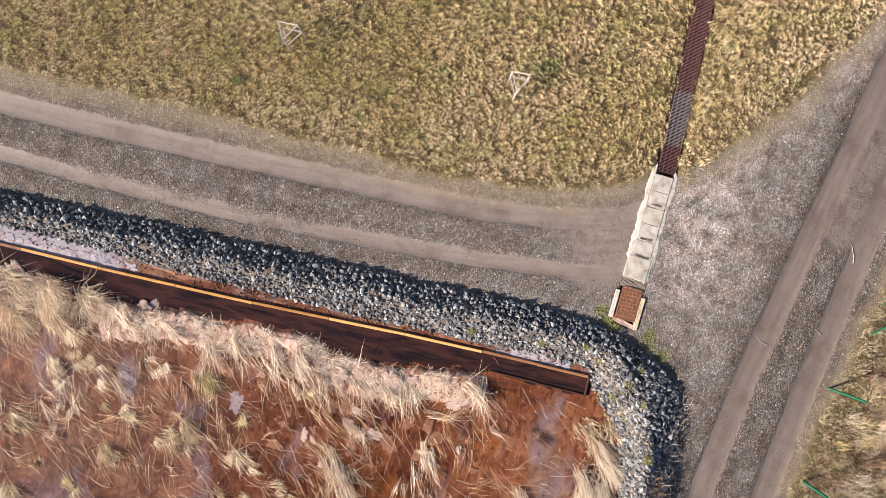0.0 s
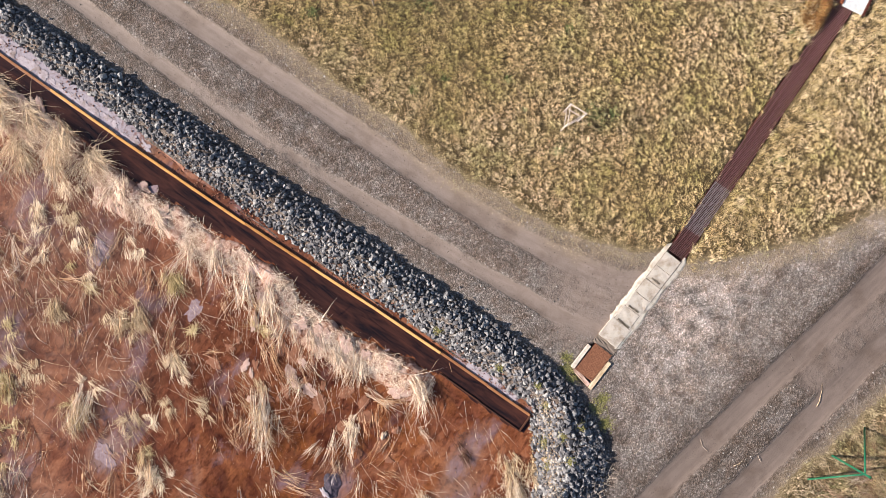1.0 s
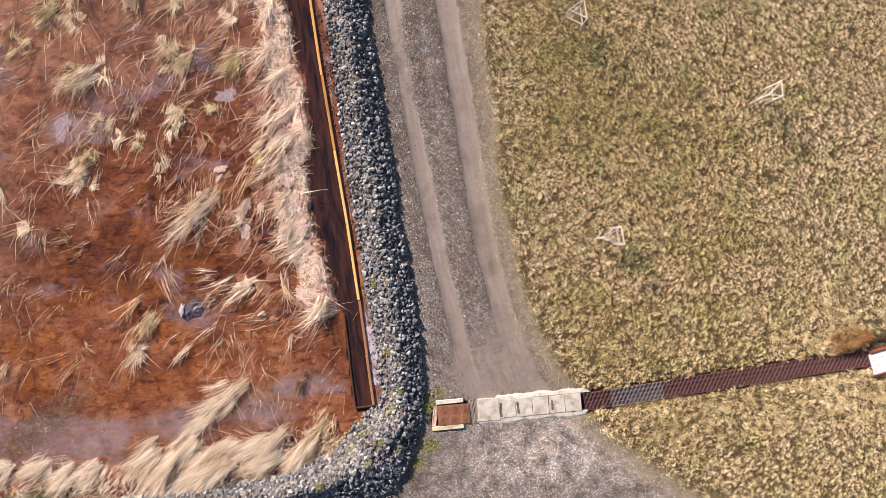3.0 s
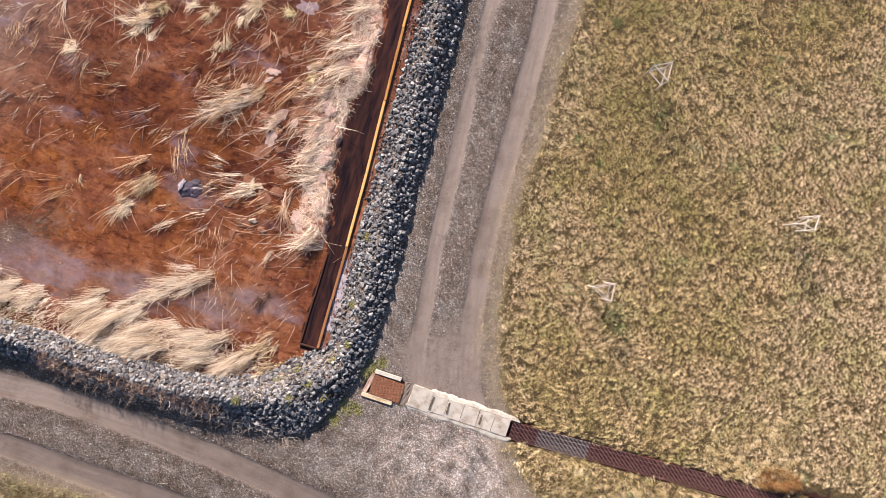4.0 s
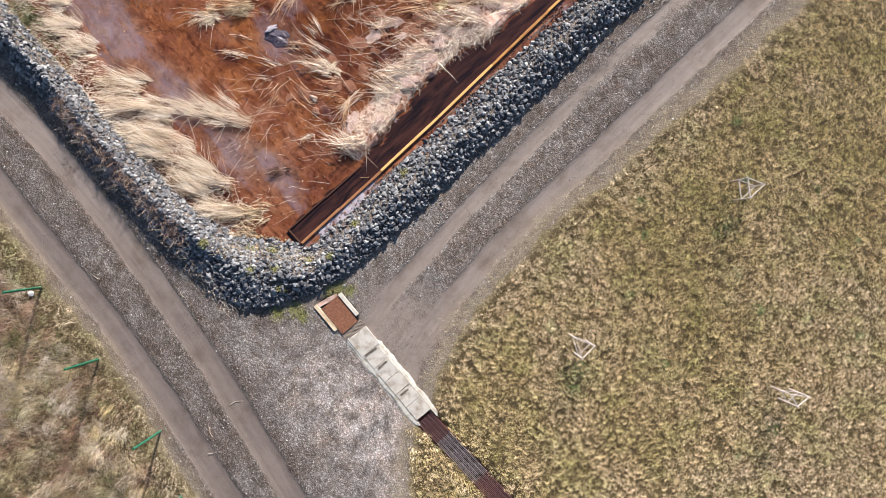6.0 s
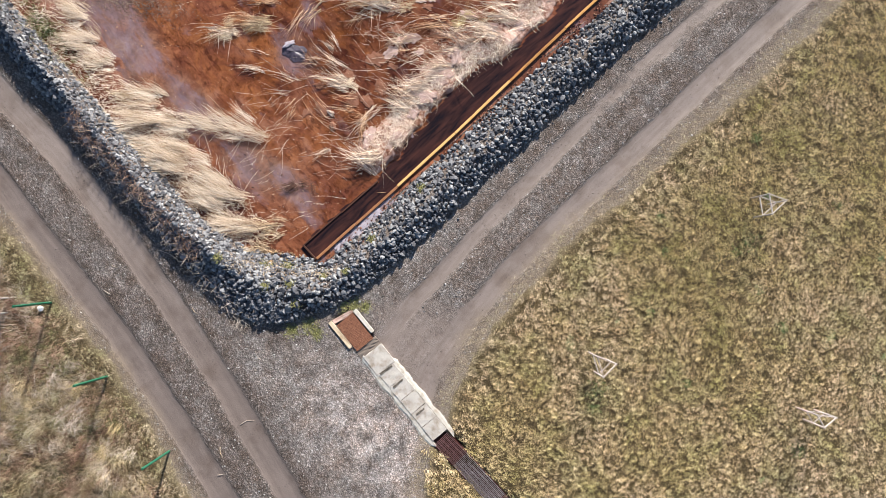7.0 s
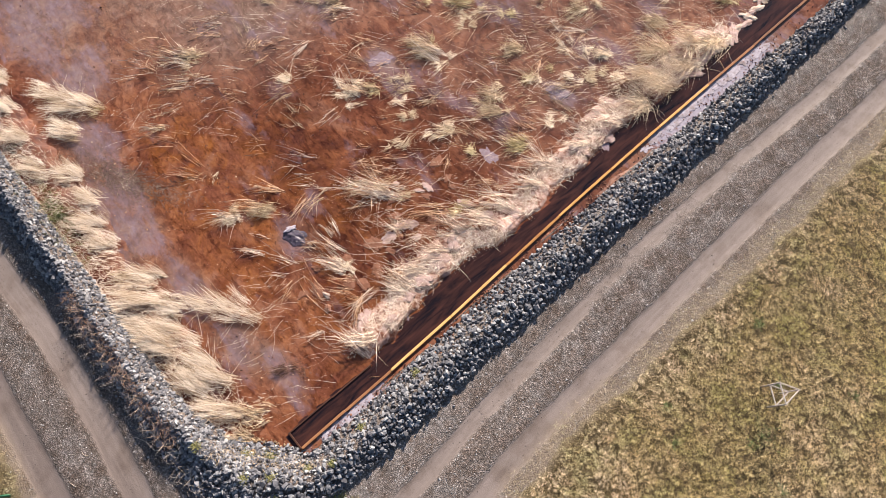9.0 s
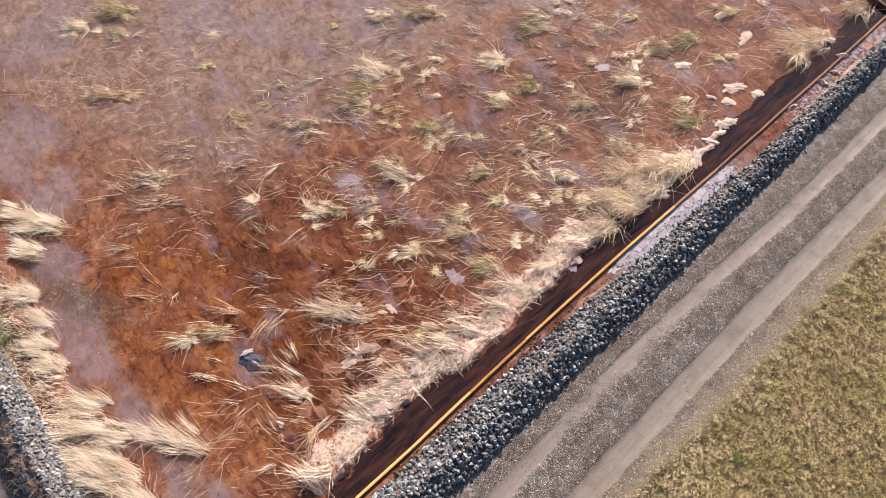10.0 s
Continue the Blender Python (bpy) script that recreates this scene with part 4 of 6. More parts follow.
gold = np.clip(smooth(1.6, 0.2, np.abs(mp[:, 1] + 1.9)) * (mp[:, 0] > 7.6) * (mp[:, 1] < -1.2) * 0.5 + smooth(3.0, 0, np.hypot(mp[:, 0] - 17, mp[:, 1] - 0.2)) * 0.8, 0, 1) > rng.random(len(mp))
worn = np.maximum(np.exp(-(((mp[:, 0] - 20.2) / 1.1) ** 2) - ((mp[:, 1] - 6.8) / 0.8) ** 2), np.exp(-(((mp[:, 0] - 20.9) / 1.4) ** 2) - ((mp[:, 1] - 4.7) / 0.8) ** 2))
straw = 0.54 + 0.5 * worn + 1.25 * (patchy - 0.5) + 0.34 * smooth(1.8, 0.1, ml["d_field"]) + 0.55 * smooth(12, 19, mp[:, 0]) + rng.normal(0, 0.10, len(mp))
straw = np.clip(straw, 0, 1)


def tussocks(p, n_each, radius, length, width, tone):
    """Low domes of grass: blades springing outwards from the middle of each."""
    n = len(p) * n_each
    ang = rng.uniform(0, 6.283, n)
    share = np.sqrt(rng.random(n))
    big = np.repeat(rng.uniform(0.5, 1.5, len(p)), n_each)
    root = np.repeat(p, n_each, 0)
    root[:, 0] += np.cos(ang) * share * radius * big
    root[:, 1] += np.sin(ang) * share * radius * big
    root[:, 2] += 0.105 * big * (1 - share**2) - 0.015
    lean = 0.25 + 0.85 * share + rng.normal(0, 0.25, n)
    v, f = strips(root, ang + rng.normal(0, 0.5, n), length * big * rng.uniform(0.6, 1.2, n), width * rng.uniform(0.7, 1.3, n), lean[None])
    return v, f, np.repeat(np.clip(np.repeat(tone, n_each) + rng.normal(0, 0.06, n), 0, 1), 3)


pom = ~gold
pom &= ml["d_field"] + 0.5 * (fbm(mp[:, 0] * 2, mp[:, 1] * 2, 67, 3) - 0.5) > 0.75 * rng.random(len(mp)) ** 1.5
turf("meadow_grass", tussocks(mp[pom], 36, 0.086, 0.072, 0.0076, straw[pom]), M_GRASS, "short straw and olive meadow grass in tussocks")
fp, fl = sample(230000, 5.2, 23, -10, 33, lambda l, x, y: in_meadow(l, x, y) & (l["d_field"] > -0.25))
lean = np.abs(rng.normal(0.75, 0.3, len(fp)))
v, f = strips(fp, rng.uniform(0, 6.283, len(fp)), rng.uniform(0.05, 0.10, len(fp)), rng.uniform(0.006, 0.011, len(fp)), lean[None])
ft = np.clip(0.5 + 1.0 * (fbm(fp[:, 0] * 0.45, fp[:, 1] * 0.45, 51, 5) - 0.5) + 0.42 * smooth(1.8, 0.1, fl["d_field"]) + 0.3 * smooth(13, 20, fp[:, 0]) + rng.normal(0, 0.12, len(fp)), 0, 1)
turf("grass_thatch", (v, f, np.repeat(ft, 3)), M_GRASS, "short matted thatch of straw and olive grass")
ep, el = sample(95000, 4.6, 20, -8, 32, lambda l, x, y: (l["hem"] > 0.25 + 0.6 * rng.random(len(x))) & (l["grass"] < 0.5) & clear_cut(x, y) & (np.abs(y + 0.7) > 0.6))
v, f = strips(ep, rng.uniform(0, 6.283, len(ep)), rng.uniform(0.05, 0.16, len(ep)), rng.uniform(0.007, 0.013, len(ep)), np.abs(rng.normal(1.2, 0.25, len(ep)))[None])
turf("verge_straw", (v, f, np.repeat(np.clip(rng.normal(0.6, 0.25, len(ep)), 0, 1), 3)), M_VERGE, "sparse dry straw along the track's edge")
turf("golden_grass", blades(np.repeat(mp[gold], 2, 0) + rng.normal(0, 0.08, (2 * gold.sum(), 3)) * (1, 1, 0), 12, 0.06, 0.19, 0.014, 1.0, comb(np.repeat(mp[gold], 2, 0)), 0.9), M_GRASS_GOLD, "rank golden-brown grass beside the drain")
sp, sl = sample(19000, -17, 14, -14, -7, lambda l, x, y: (l["grass"] > 0.3 + 0.4 * rng.random(len(x))) & (l["d_south"] > -0.5))
rank = (sl["d_south"] > 1.2 + rng.normal(0, 0.5, len(sp))) & (fbm(sp[:, 0] * 0.6, sp[:, 1] * 0.6, 57) > 0.33)
turf("verge_grass", blades(sp[~rank], 7, 0.06, 0.11, 0.011, 1.1, comb(sp[~rank]), 1.8, np.clip(rng.normal(0.55, 0.28, (~rank).sum()), 0, 1)), M_VERGE, "thin dry verge grass beside the track")
mood = fbm(sp[rank][:, 0] * 0.8, sp[rank][:, 1] * 0.8, 59, 3) + rng.normal(0, 0.05, rank.sum())
for name, lo, hi, mat, lab in (("dead_scrub", 0.0, 0.44, M_SCRUB, "tangled brown dead scrub and long grass"), ("straw_scrub", 0.44, 0.62, M_SCRUB_STRAW, "long bleached straw grass matted over the scrub"), ("red_scrub", 0.62, 1.0, M_SCRUB_RED, "red-brown dead bramble and fern")):
    here = sp[rank][(mood >= lo) & (mood < hi)]
    turf(name, blades(here, 8, 0.12, 0.34, 0.010, 1.25, 2.2 * comb(here), 1.1, loose=0.6), mat, lab, "scrub")

heaps, hl = sample(900, -16, 13, -13, -7.6, lambda l, x, y: (l["d_south"] > 1.1) & (fbm(x * 0.45, y * 0.45, 61) > 0.36))
kind_of = fbm(heaps[:, 0] * 0.7, heaps[:, 1] * 0.7, 63, 3) + rng.normal(0, 0.12, len(heaps))
for name, lo, hi, each, long, mat, lab in (("rusty_bracken", -9, 0.42, 46, 0.28, M_SCRUB_RED, "clumps of rust-brown dead bracken in the scrub"),
                                           ("dark_bramble", 0.42, 0.56, 46, 0.24, M_BRAMBLE, "low dark bramble clumps in the scrub"),
                                           ("bleached_sheaves", 0.56, 0.63, 44, 0.40, M_SCRUB_PALE, "combed sheaves of bleached long grass in the scrub"),
                                           ("golden_sheaves", 0.63, 9, 46, 0.32, M_GRASS_GOLD, "golden sheaves of dry long grass in the scrub")):
    here = heaps[(kind_of >= lo) & (kind_of < hi)]
    turf(name, blades(here + (0, 0, 0.06), each, 0.13, long, 0.011, 1.3, comb(here), 0.8, loose=0.4), mat, lab, "scrub")
up, ul = sample(5200, -16, 13, -13, -8.2, lambda l, x, y: (l["d_south"] > 1.0) & (fbm(x * 0.7, y * 0.7, 83) > 0.54))
turf("green_undergrowth", blades(up, 9, 0.10, 0.2, 0.014, 0.7), M_GRASS_GREEN, "low green undergrowth among the dead scrub", "undergrowth")
qp, ql = sample(800, -16, 13, -13, -8.0, lambda l, x, y: (l["d_south"] > 0.7) & (fbm(x * 0.5, y * 0.5, 85) > 0.48))
turf("pale_stalks", blades(qp + (0, 0, 0.12), 6, 0.08, 0.6, 0.008, 1.9, comb(qp), 1.6, loose=0.5), M_SCRUB_PALE, "bleached fallen stalks over the scrub", "stalks")


def weed(x, y, r, n, seed, category="weed", label="low dark green leafy weed in the meadow", mat=None, leaf=1.0, lift=0.0):
    """A rosette of leaves on the ground."""
    z = float(lay([x], [y])["z"][0]) + lift
    g = np.random.default_rng(seed)
    root = np.column_stack([g.normal(0, r * 0.4, n), g.normal(0, r * 0.4, n), np.zeros(n)])
    lean = np.abs(g.normal(0.9, 0.3, n))
    v, f = strips(root, g.uniform(0, 6.28, n), leaf * g.uniform(0.07, 0.18, n), leaf * g.uniform(0.025, 0.05, n), np.stack([lean, lean + 0.5]))
    ob = new("weed", mesh_np("weed", v, f, [mat or M_WEED]))
    ob.matrix_basis = pose(x, y, z)
    return tagged(ob, label, category, kind="stuff")


# the first five are added leaves standing in for dark shade by the guards
WEEDS_AND_SHADE = [(10.1, 12.2, 0.45), (9.9, 11.5, 0.3), (10.3, 4.5, 0.45), (10.7, 4.0, 0.3), (16.6, 8.4, 0.35), (9.5, 7.8, 0.2), (7.4, 14.9, 0.3), (8.2, 9.7, 0.2), (12.3, 7.1, 0.2), (13.1, 11.0, 0.25), (11.2, 15.5, 0.25), (7.2, 10.4, 0.2)]
for k, (x, y, r) in enumerate(WEEDS_AND_SHADE):
    weed(x, y, r, int(170 * r), 200 + k)
greens = random.Random(77)
for k in range(34):
    x, y = greens.uniform(6.8, 19), greens.uniform(-3.0, 27)
    if float(lay([x], [y])["d_field"][0]) > 0.7 and abs(y + 0.7) > 0.8:
        r = greens.uniform(0.12, 0.34)
        weed(x, y, r, int(420 * r), 240 + k, "weed", "patch of small grey-green leaves among dry grass", M_WEED_PALE, 0.55)
for k, (x, y, r) in enumerate([(2.25, 0.0, 0.35), (2.0, -0.35, 0.3), (1.75, -1.7, 0.4), (1.45, -2.3, 0.35), (2.15, -1.7, 0.3), (2.6, 0.25, 0.25)]):
    weed(x, y, r, int(1100 * r), 300 + k, "grass", "fresh green grass tuft at the rubble's foot", M_GRASS_FRESH, 0.5)
for k, (x, y, r) in enumerate([(-0.32, -0.95, 0.3), (0.79, -0.15, 0.2), (-0.9, -1.5, 0.25), (0.2, -1.2, 0.2), (0.9, 2.0, 0.2), (0.7, 4.6, 0.2), (-0.3, -1.9, 0.2), (0.9, -1.5, 0.18), (1.2, 0.6, 0.15), (-2.1, -2.4, 0.2)]):
    weed(x, y, r, int(900 * r), 340 + k, "moss", "yellow-green moss tuft between the stones", M_GRASS_FRESH, 0.5, 0.10)
gp = np.column_stack([rng.normal(-12.9, 1.2, 260), rng.normal(-2.0, 0.22, 260)])
gp = np.column_stack([gp, lay(gp[:, 0], gp[:, 1])["z"]])
turf("bank_grass", blades(gp, 10, 0.1, 0.2, 0.016, 0.8), M_GRASS_GREEN, "strip of green grass on the pond bank")


# ---- reeds ----
def laid(ob_name, v, f, mat, x, y, label, group, kind, sink=0.01, tone=None):
    """A lot of stems as one object standing at x, y on mud or water."""
    ob = new(ob_name, mesh_np(ob_name, v, f, [mat]))
    if tone is not None:
        give(ob.data, "tone", tone)
    ob.matrix_basis = pose(x, y, max(float(lay([x], [y])["z"][0]), WATER) - sink)
    return tagged(ob, label, "reeds", group, kind)


def reed_clump(x, y, dx, dy, n, mat, label, seed, height=0.3, wide=0.5, group="reed clumps", fan=0.2, thin=1.0, kind=""):
    """A clump of dead reed laid over by the wind: straight stems from x, y, tips drifting by dx, dy, a few of them snapped."""
    g = np.random.default_rng(seed)
    span, way = math.hypot(dx, dy), math.atan2(dy, dx)
    lock = g.integers(0, max(3, n // 14), n)
    lx, ly = g.normal(0, wide * 0.4, lock.max() + 1)[lock], g.normal(0, wide * 0.4, lock.max() + 1)[lock]
    root = np.column_stack([lx + g.normal(0, 0.07, n), ly + g.normal(0, 0.07, n), np.zeros(n)])
    ang = way + g.normal(0, fan, lock.max() + 1)[lock] + g.normal(0, 0.05 + 0.25 * fan, n) + 1.3 * (g.random(n) > 0.94) * g.normal(0, 1, n)
    back = g.random(n) * span * 0.25
    root[:, 0] += np.cos(way) * back
    root[:, 1] += np.sin(way) * back
    ln = span * g.uniform(0.35, 1.1, n) ** 1.2
    rise = np.clip(g.normal(1.32, 0.13, n) - height * 0.55, 0.3, 1.55)
    leans = np.stack([rise, rise + 0.12, np.minimum(rise + 0.3, 1.64), np.full(n, 1.66)])
    turn = g.normal(0, 0.045, (4, n)) + g.normal(0, 0.11, n)
    snap = g.random((4, n)) > 0.95
    turn = turn + snap * g.normal(0, 0.7, (4, n))
    v, f = strips(root, ang, ln, thin * g.uniform(0.007, 0.018, n), leans, turn, floor=0.01)
    v[:, 2] += 0.02 * g.random(len(v))
    return laid("reed_clump", v, f, mat, x, y, label, group, kind)


def reed_tongue(x, y, dx, dy, n, mat, label, seed, wide=0.4, swell=0.3, group="reed clumps on the bank"):
    """A combed tongue of dead reed: locks of fine parallel stems rooted along its length, swept over each other like hair."""
    g = np.random.default_rng(seed)
    span, way = math.hypot(dx, dy), math.atan2(dy, dx)
    count = max(8, n // 20)
    lock = g.integers(0, count, n)
    along_, across = g.uniform(-0.05, 0.72, count), np.clip(g.normal(0, 0.5, count), -1, 1)
    bow = 0.35 * across + g.normal(0, 0.16, count)
    u = along_[lock] * span + g.normal(0, 0.10, n)
    w = (across[lock] + g.normal(0, 0.17, n)) * wide
    dome = swell * np.sqrt(np.clip(1 - across[lock] ** 2, 0.05, 1)) * np.sin(np.clip(0.25 + along_[lock], 0, 1) * 3.1416) ** 0.6
    root = np.column_stack([u * math.cos(way) - w * math.sin(way), u * math.sin(way) + w * math.cos(way), dome * g.uniform(0.3, 1.0, n)])
    ang = way + bow[lock] + g.normal(0, 0.13, n) + (g.random(n) > 0.9) * g.normal(0, 0.8, n)
    ln = span * g.uniform(0.16, 0.6, n)
    rise = g.normal(1.28, 0.1, n) + 0.12 * (g.random(count)[lock] - 0.5)
    curl = -1.3 * bow[lock] / 5 + g.normal(0, 0.05, count)[lock]
    v, f = strips(root, ang, ln, g.uniform(0.006, 0.013, n), np.stack([rise, rise + 0.15, np.minimum(rise + 0.4, 1.75), np.full(n, 1.85)]), np.stack([curl] * 4) + g.normal(0, 0.06, (4, n)), floor=0.01)
    tone = np.clip(g.beta(1.6, 1.3, count)[lock] + g.normal(0, 0.16, n), 0, 1)
    return laid("reed_clump", v, f, mat, x, y, label, group, "", tone=np.repeat(tone, 9))


BANK_REEDS = [(-8.1, -0.5, -1.7, -1.6), (-7.5, -0.9, -1.4, -1.6), (-6.1, -0.8, -2.1, -1.7), (-5.2, -0.7, -2.3, -1.9), (-4.1, -0.7, -1.8, -1.1), (-3.2, -0.4, -2.0, -1.3), (-2.3, -0.9, -1.7, -1.3), (-6.6, -0.2, -1.6, -1.2), (-5.6, -1.4, -1.7, -0.8), (-3.6, -1.3, -1.6, -0.8), (-11.4, -0.9, -1.3, -1.0), (-10.5, -0.9, -1.2, -0.9), (-12.4, -0.5, -1.2, -0.9), (-13.6, -0.4, -1.3, -0.8), (-15.4, 0.6, -1.6, -1.0), (-15.8, 1.9, -2.2, -1.7), (-17.3, 0.9, -1.8, -1.0), (-16.6, -1.2, -1.4, -0.9), (-18.2, -0.9, -1.5, -0.9), (-19.6, -0.5, -1.5, -1.0), (-21.2, -0.7, -1.5, -0.9), (-14.8, -1.3, -1.3, -0.8), (-4.7, 1.6, -2.2, -1.2), (-5.2, 1.0, -2.0, -1.3)]
for k, (x, y, dx, dy) in enumerate(BANK_REEDS):
    reed_tongue(x, y, dx * random.uniform(0.78, 0.98), dy * random.uniform(0.78, 0.98), random.randint(430, 560) if k < 22 else 240, M_REED_LOCK, "dense combed clump of pale straw reed bent over towards the bank", 400 + k, random.uniform(0.26, 0.4), random.uniform(0.14, 0.26))
for k, (x, y, dx, dy) in enumerate([(-1.7, -0.3, -1.6, -1.6), (-1.4, -1.1, -1.3, -0.8), (-9.2, -1.2, -0.8, -0.6)]):
    reed_clump(x, y, dx * 0.45, dy * 0.45, 110, M_REED_TAWNY, "small tawny clump of rushes at the pond's corner", 440 + k, 0.4, 0.4, fan=0.35)
EDGE_REEDS = [(-0.7, 3.7, -1.9, -0.6), (-0.7, 4.4, -1.2, -1.4), (-0.9, 6.5, -2.0, -1.2), (-1.2, 7.4, -1.6, -1.2), (-1.2, 8.4, -1.5, -1.7), (-1.5, 9.6, -1.6, -1.5), (-1.0, 10.6, -2.3, -1.9), (-0.9, 11.7, -2.4, -2.1), (-0.9, 13.1, -2.0, -1.9), (-1.3, 14.0, -1.6, -1.4), (-1.1, 15.6, -1.4, -1.3), (-1.1, 17.2, -1.2, -1.6)]
for k, (x, y, dx, dy) in enumerate(EDGE_REEDS):
    reed_clump(x - 0.55, y, dx * 0.7, dy * 0.62, 80, M_REED, "bleached reed clump leaning away from the channel's edge", 460 + k, 0.2, 0.45, "reed clumps along the channel", 0.3)
TALL_REEDS = [(-2.2, 22.6, -0.5, -1.5), (-2.6, 21.4, -0.6, -1.4), (-2.1, 33.4, -0.3, -1.8), (-1.9, 37.6, -0.3, -1.5), (-1.5, 18.9, -0.7, -1.3), (-1.4, 20.3, -0.6, -1.4), (-1.7, 21.8, -0.6, -1.5), (-1.6, 23.4, -0.5, -1.7), (-1.9, 32.6, -0.4, -1.7), (-2.0, 34.4, -0.4, -1.6), (-2.2, 20.0, -0.8, -1.2)]
for k, (x, y, dx, dy) in enumerate(TALL_REEDS):
    reed_clump(x, y, dx * 1.1, dy * 1.0, 230, M_REED_GOLD, "upright tawny reed bush beside the channel", 490 + k, 0.45, 0.6, "upright reed bushes", 0.45, 0.8)
POND_REEDS = [(-4.9, 8.7, -2.3, -2.1), (-5.7, 8.3, -1.9, -1.0), (-9.8, 9.9, -1.3, 0.2), (-9.4, 10.7, -1.6, -0.6), (-8.5, 3.2, -0.9, -1.2), (-8.0, 4.2, -1.4, -1.0), (-4.1, 5.2, -1.4, -0.9), (-3.1, 9.6, -1.2, -1.6), (-15.6, 5.9, -1.6, -1.0), (-20.5, 7.3, -1.6, -1.4), (-8.5, 13.9, -2.1, -1.1)]
for k, (x, y, dx, dy) in enumerate(POND_REEDS):
    dx, dy = dx * 0.75, dy * 0.75
    size = math.hypot(dx, dy)
    reed_clump(x, y, dx, dy, int(18 + 26 * size), (M_REED, M_REED_RUSTY)[k % 2], ("collapsed straw reed tuft lying on the water", "rust-stained broken reed tuft in the mud")[k % 2], 520 + k, 0.15, 0.3 + 0.14 * size, "reed tufts in the pond", 0.2)
TANGLES = [(x, y, 0.36 + 0.1 * (k % 3)) for k, (x, y, dx, dy) in enumerate(POND_REEDS)]


def hay_tuft(x, y, r, stretch, way, mat, label, seed):
    """A trampled sheaf of broken reed: bundles of flat crossed blades in a low pile, a few long stems sticking out."""
    g = np.random.default_rng(seed)
    n = int(34 + 150 * r)
    lock = g.integers(0, max(2, int(3 + 5 * r)), n)
    m = lock.max() + 1
    lu, lw, la = g.normal(0, 0.42, m) * r * stretch, g.normal(0, 0.4, m) * r, g.normal(0, 0.45, m)
    u, w = lu[lock] + g.normal(0, 0.10, n) * r, lw[lock] + g.normal(0, 0.09, n)
    root = np.column_stack([u * math.cos(way) - w * math.sin(way), u * math.sin(way) + w * math.cos(way), (0.05 + 0.12 * r) * g.random(n)])
    long = g.random(n) > 0.93
    ang = way + la[lock] + g.normal(0, 0.16, n) + 3.1416 * (g.random(m)[lock] > 0.6) + (g.random(n) > 0.88) * g.normal(0, 0.9, n)
    ln = np.where(long, g.uniform(0.7, 1.7, n), g.uniform(0.18, 0.55, n) * (0.7 + 0.6 * r))
    lean = g.uniform(1.15, 1.55, n)
    turn = g.normal(0, 0.05, (3, n)) + (g.random((3, n)) > 0.86) * g.normal(0, 0.8, (3, n))
    v, f = strips(root, ang, ln, np.where(long, 0.009, g.uniform(0.008, 0.019, n)), np.stack([lean, np.minimum(lean + 0.3, 1.65), np.full(n, 1.68)]), turn, floor=0.006)
    return laid("hay_tuft", v, f, mat, x, y, label, "broken reed tufts in the pond", "stuff", 0.005)


HAY = [(-26.3, 7.2, 0.8), (-25.9, 9.3, 1.0), (-24.5, 8.4, 0.7), (-21.5, 6.2, 0.6), (-14.6, 16.2, 1.0), (-13.8, 15.4, 0.7), (-13.9, 12.2, 0.6), (-9.5, 13.5, 0.7), (-10.1, 10.2, 0.5), (-10.3, 16.3, 0.7), (-13.4, 14.8, 0.7), (-16.1, 20.7, 0.9), (-17.0, 18.9, 0.6), (-19.8, 10.8, 0.35), (-15.7, 10.3, 0.35), (-12.0, 24.9, 0.9), (-11.3, 21.1, 0.8), (-9.0, 21.4, 0.6), (-6.6, 19.9, 0.55), (-6.7, 22.6, 0.7), (-6.3, 25.0, 0.9), (-6.2, 29.3, 0.8), (-6.7, 27.6, 0.7), (-9.3, 19.5, 0.6), (-4.4, 19.0, 0.6), (-5.4, 16.5, 0.5), (-7.0, 16.5, 0.6), (-5.5, 13.9, 0.5), (-3.5, 15.4, 0.5), (-2.9, 25.2, 0.7), (-4.0, 22.0, 0.6), (-8.2, 24.6, 0.5), (-12.6, 18.3, 0.5), (-8.3, 17.6, 0.4), (-18.5, 22.5, 0.7), (-21.0, 19.0, 0.6), (-8.4, 3.0, 0.35), (-16.2, 1.6, 0.5)]
HAY += TANGLES
spots = random.Random(5)
while len(HAY) < 114:
    x, y = spots.uniform(-25, -2.5), spots.uniform(8, 36)
    if spots.random() < 0.25 + 0.75 * (x > -13) * (y > 11):
        HAY.append((x, y, spots.uniform(0.2, 0.58)))
for k, (x, y, r) in enumerate(HAY):
    mat, lab = ((M_REED_GOLD, "trampled heap of pale straw reed in shallow water"), (M_REED_OLIVE, "trampled heap of yellowish rushes in shallow water"), (M_REED_TAWNY, "trampled heap of tawny broken reed in the mud"), (M_REED_TAWNY, "trampled heap of tawny broken reed in the mud"))[k % 4]
    if r >= 0.55:
        reed_clump(x + 0.4 * r, y + 0.5 * r, -r * spots.uniform(0.8, 1.3), -r * spots.uniform(0.8, 1.6), int(190 * r), mat, "combed heap of collapsed reed in shallow water", 900 + k, 0.25, 0.5 * r + 0.1, "broken reed tufts in the pond", 0.3)
    hay_tuft(x, y, r * 0.8, spots.uniform(1.2, 2.2), -2.2 + spots.gauss(0, 0.4), mat, lab, 700 + k)
# thin fans of fallen reed between the heaps
fans = random.Random(9)
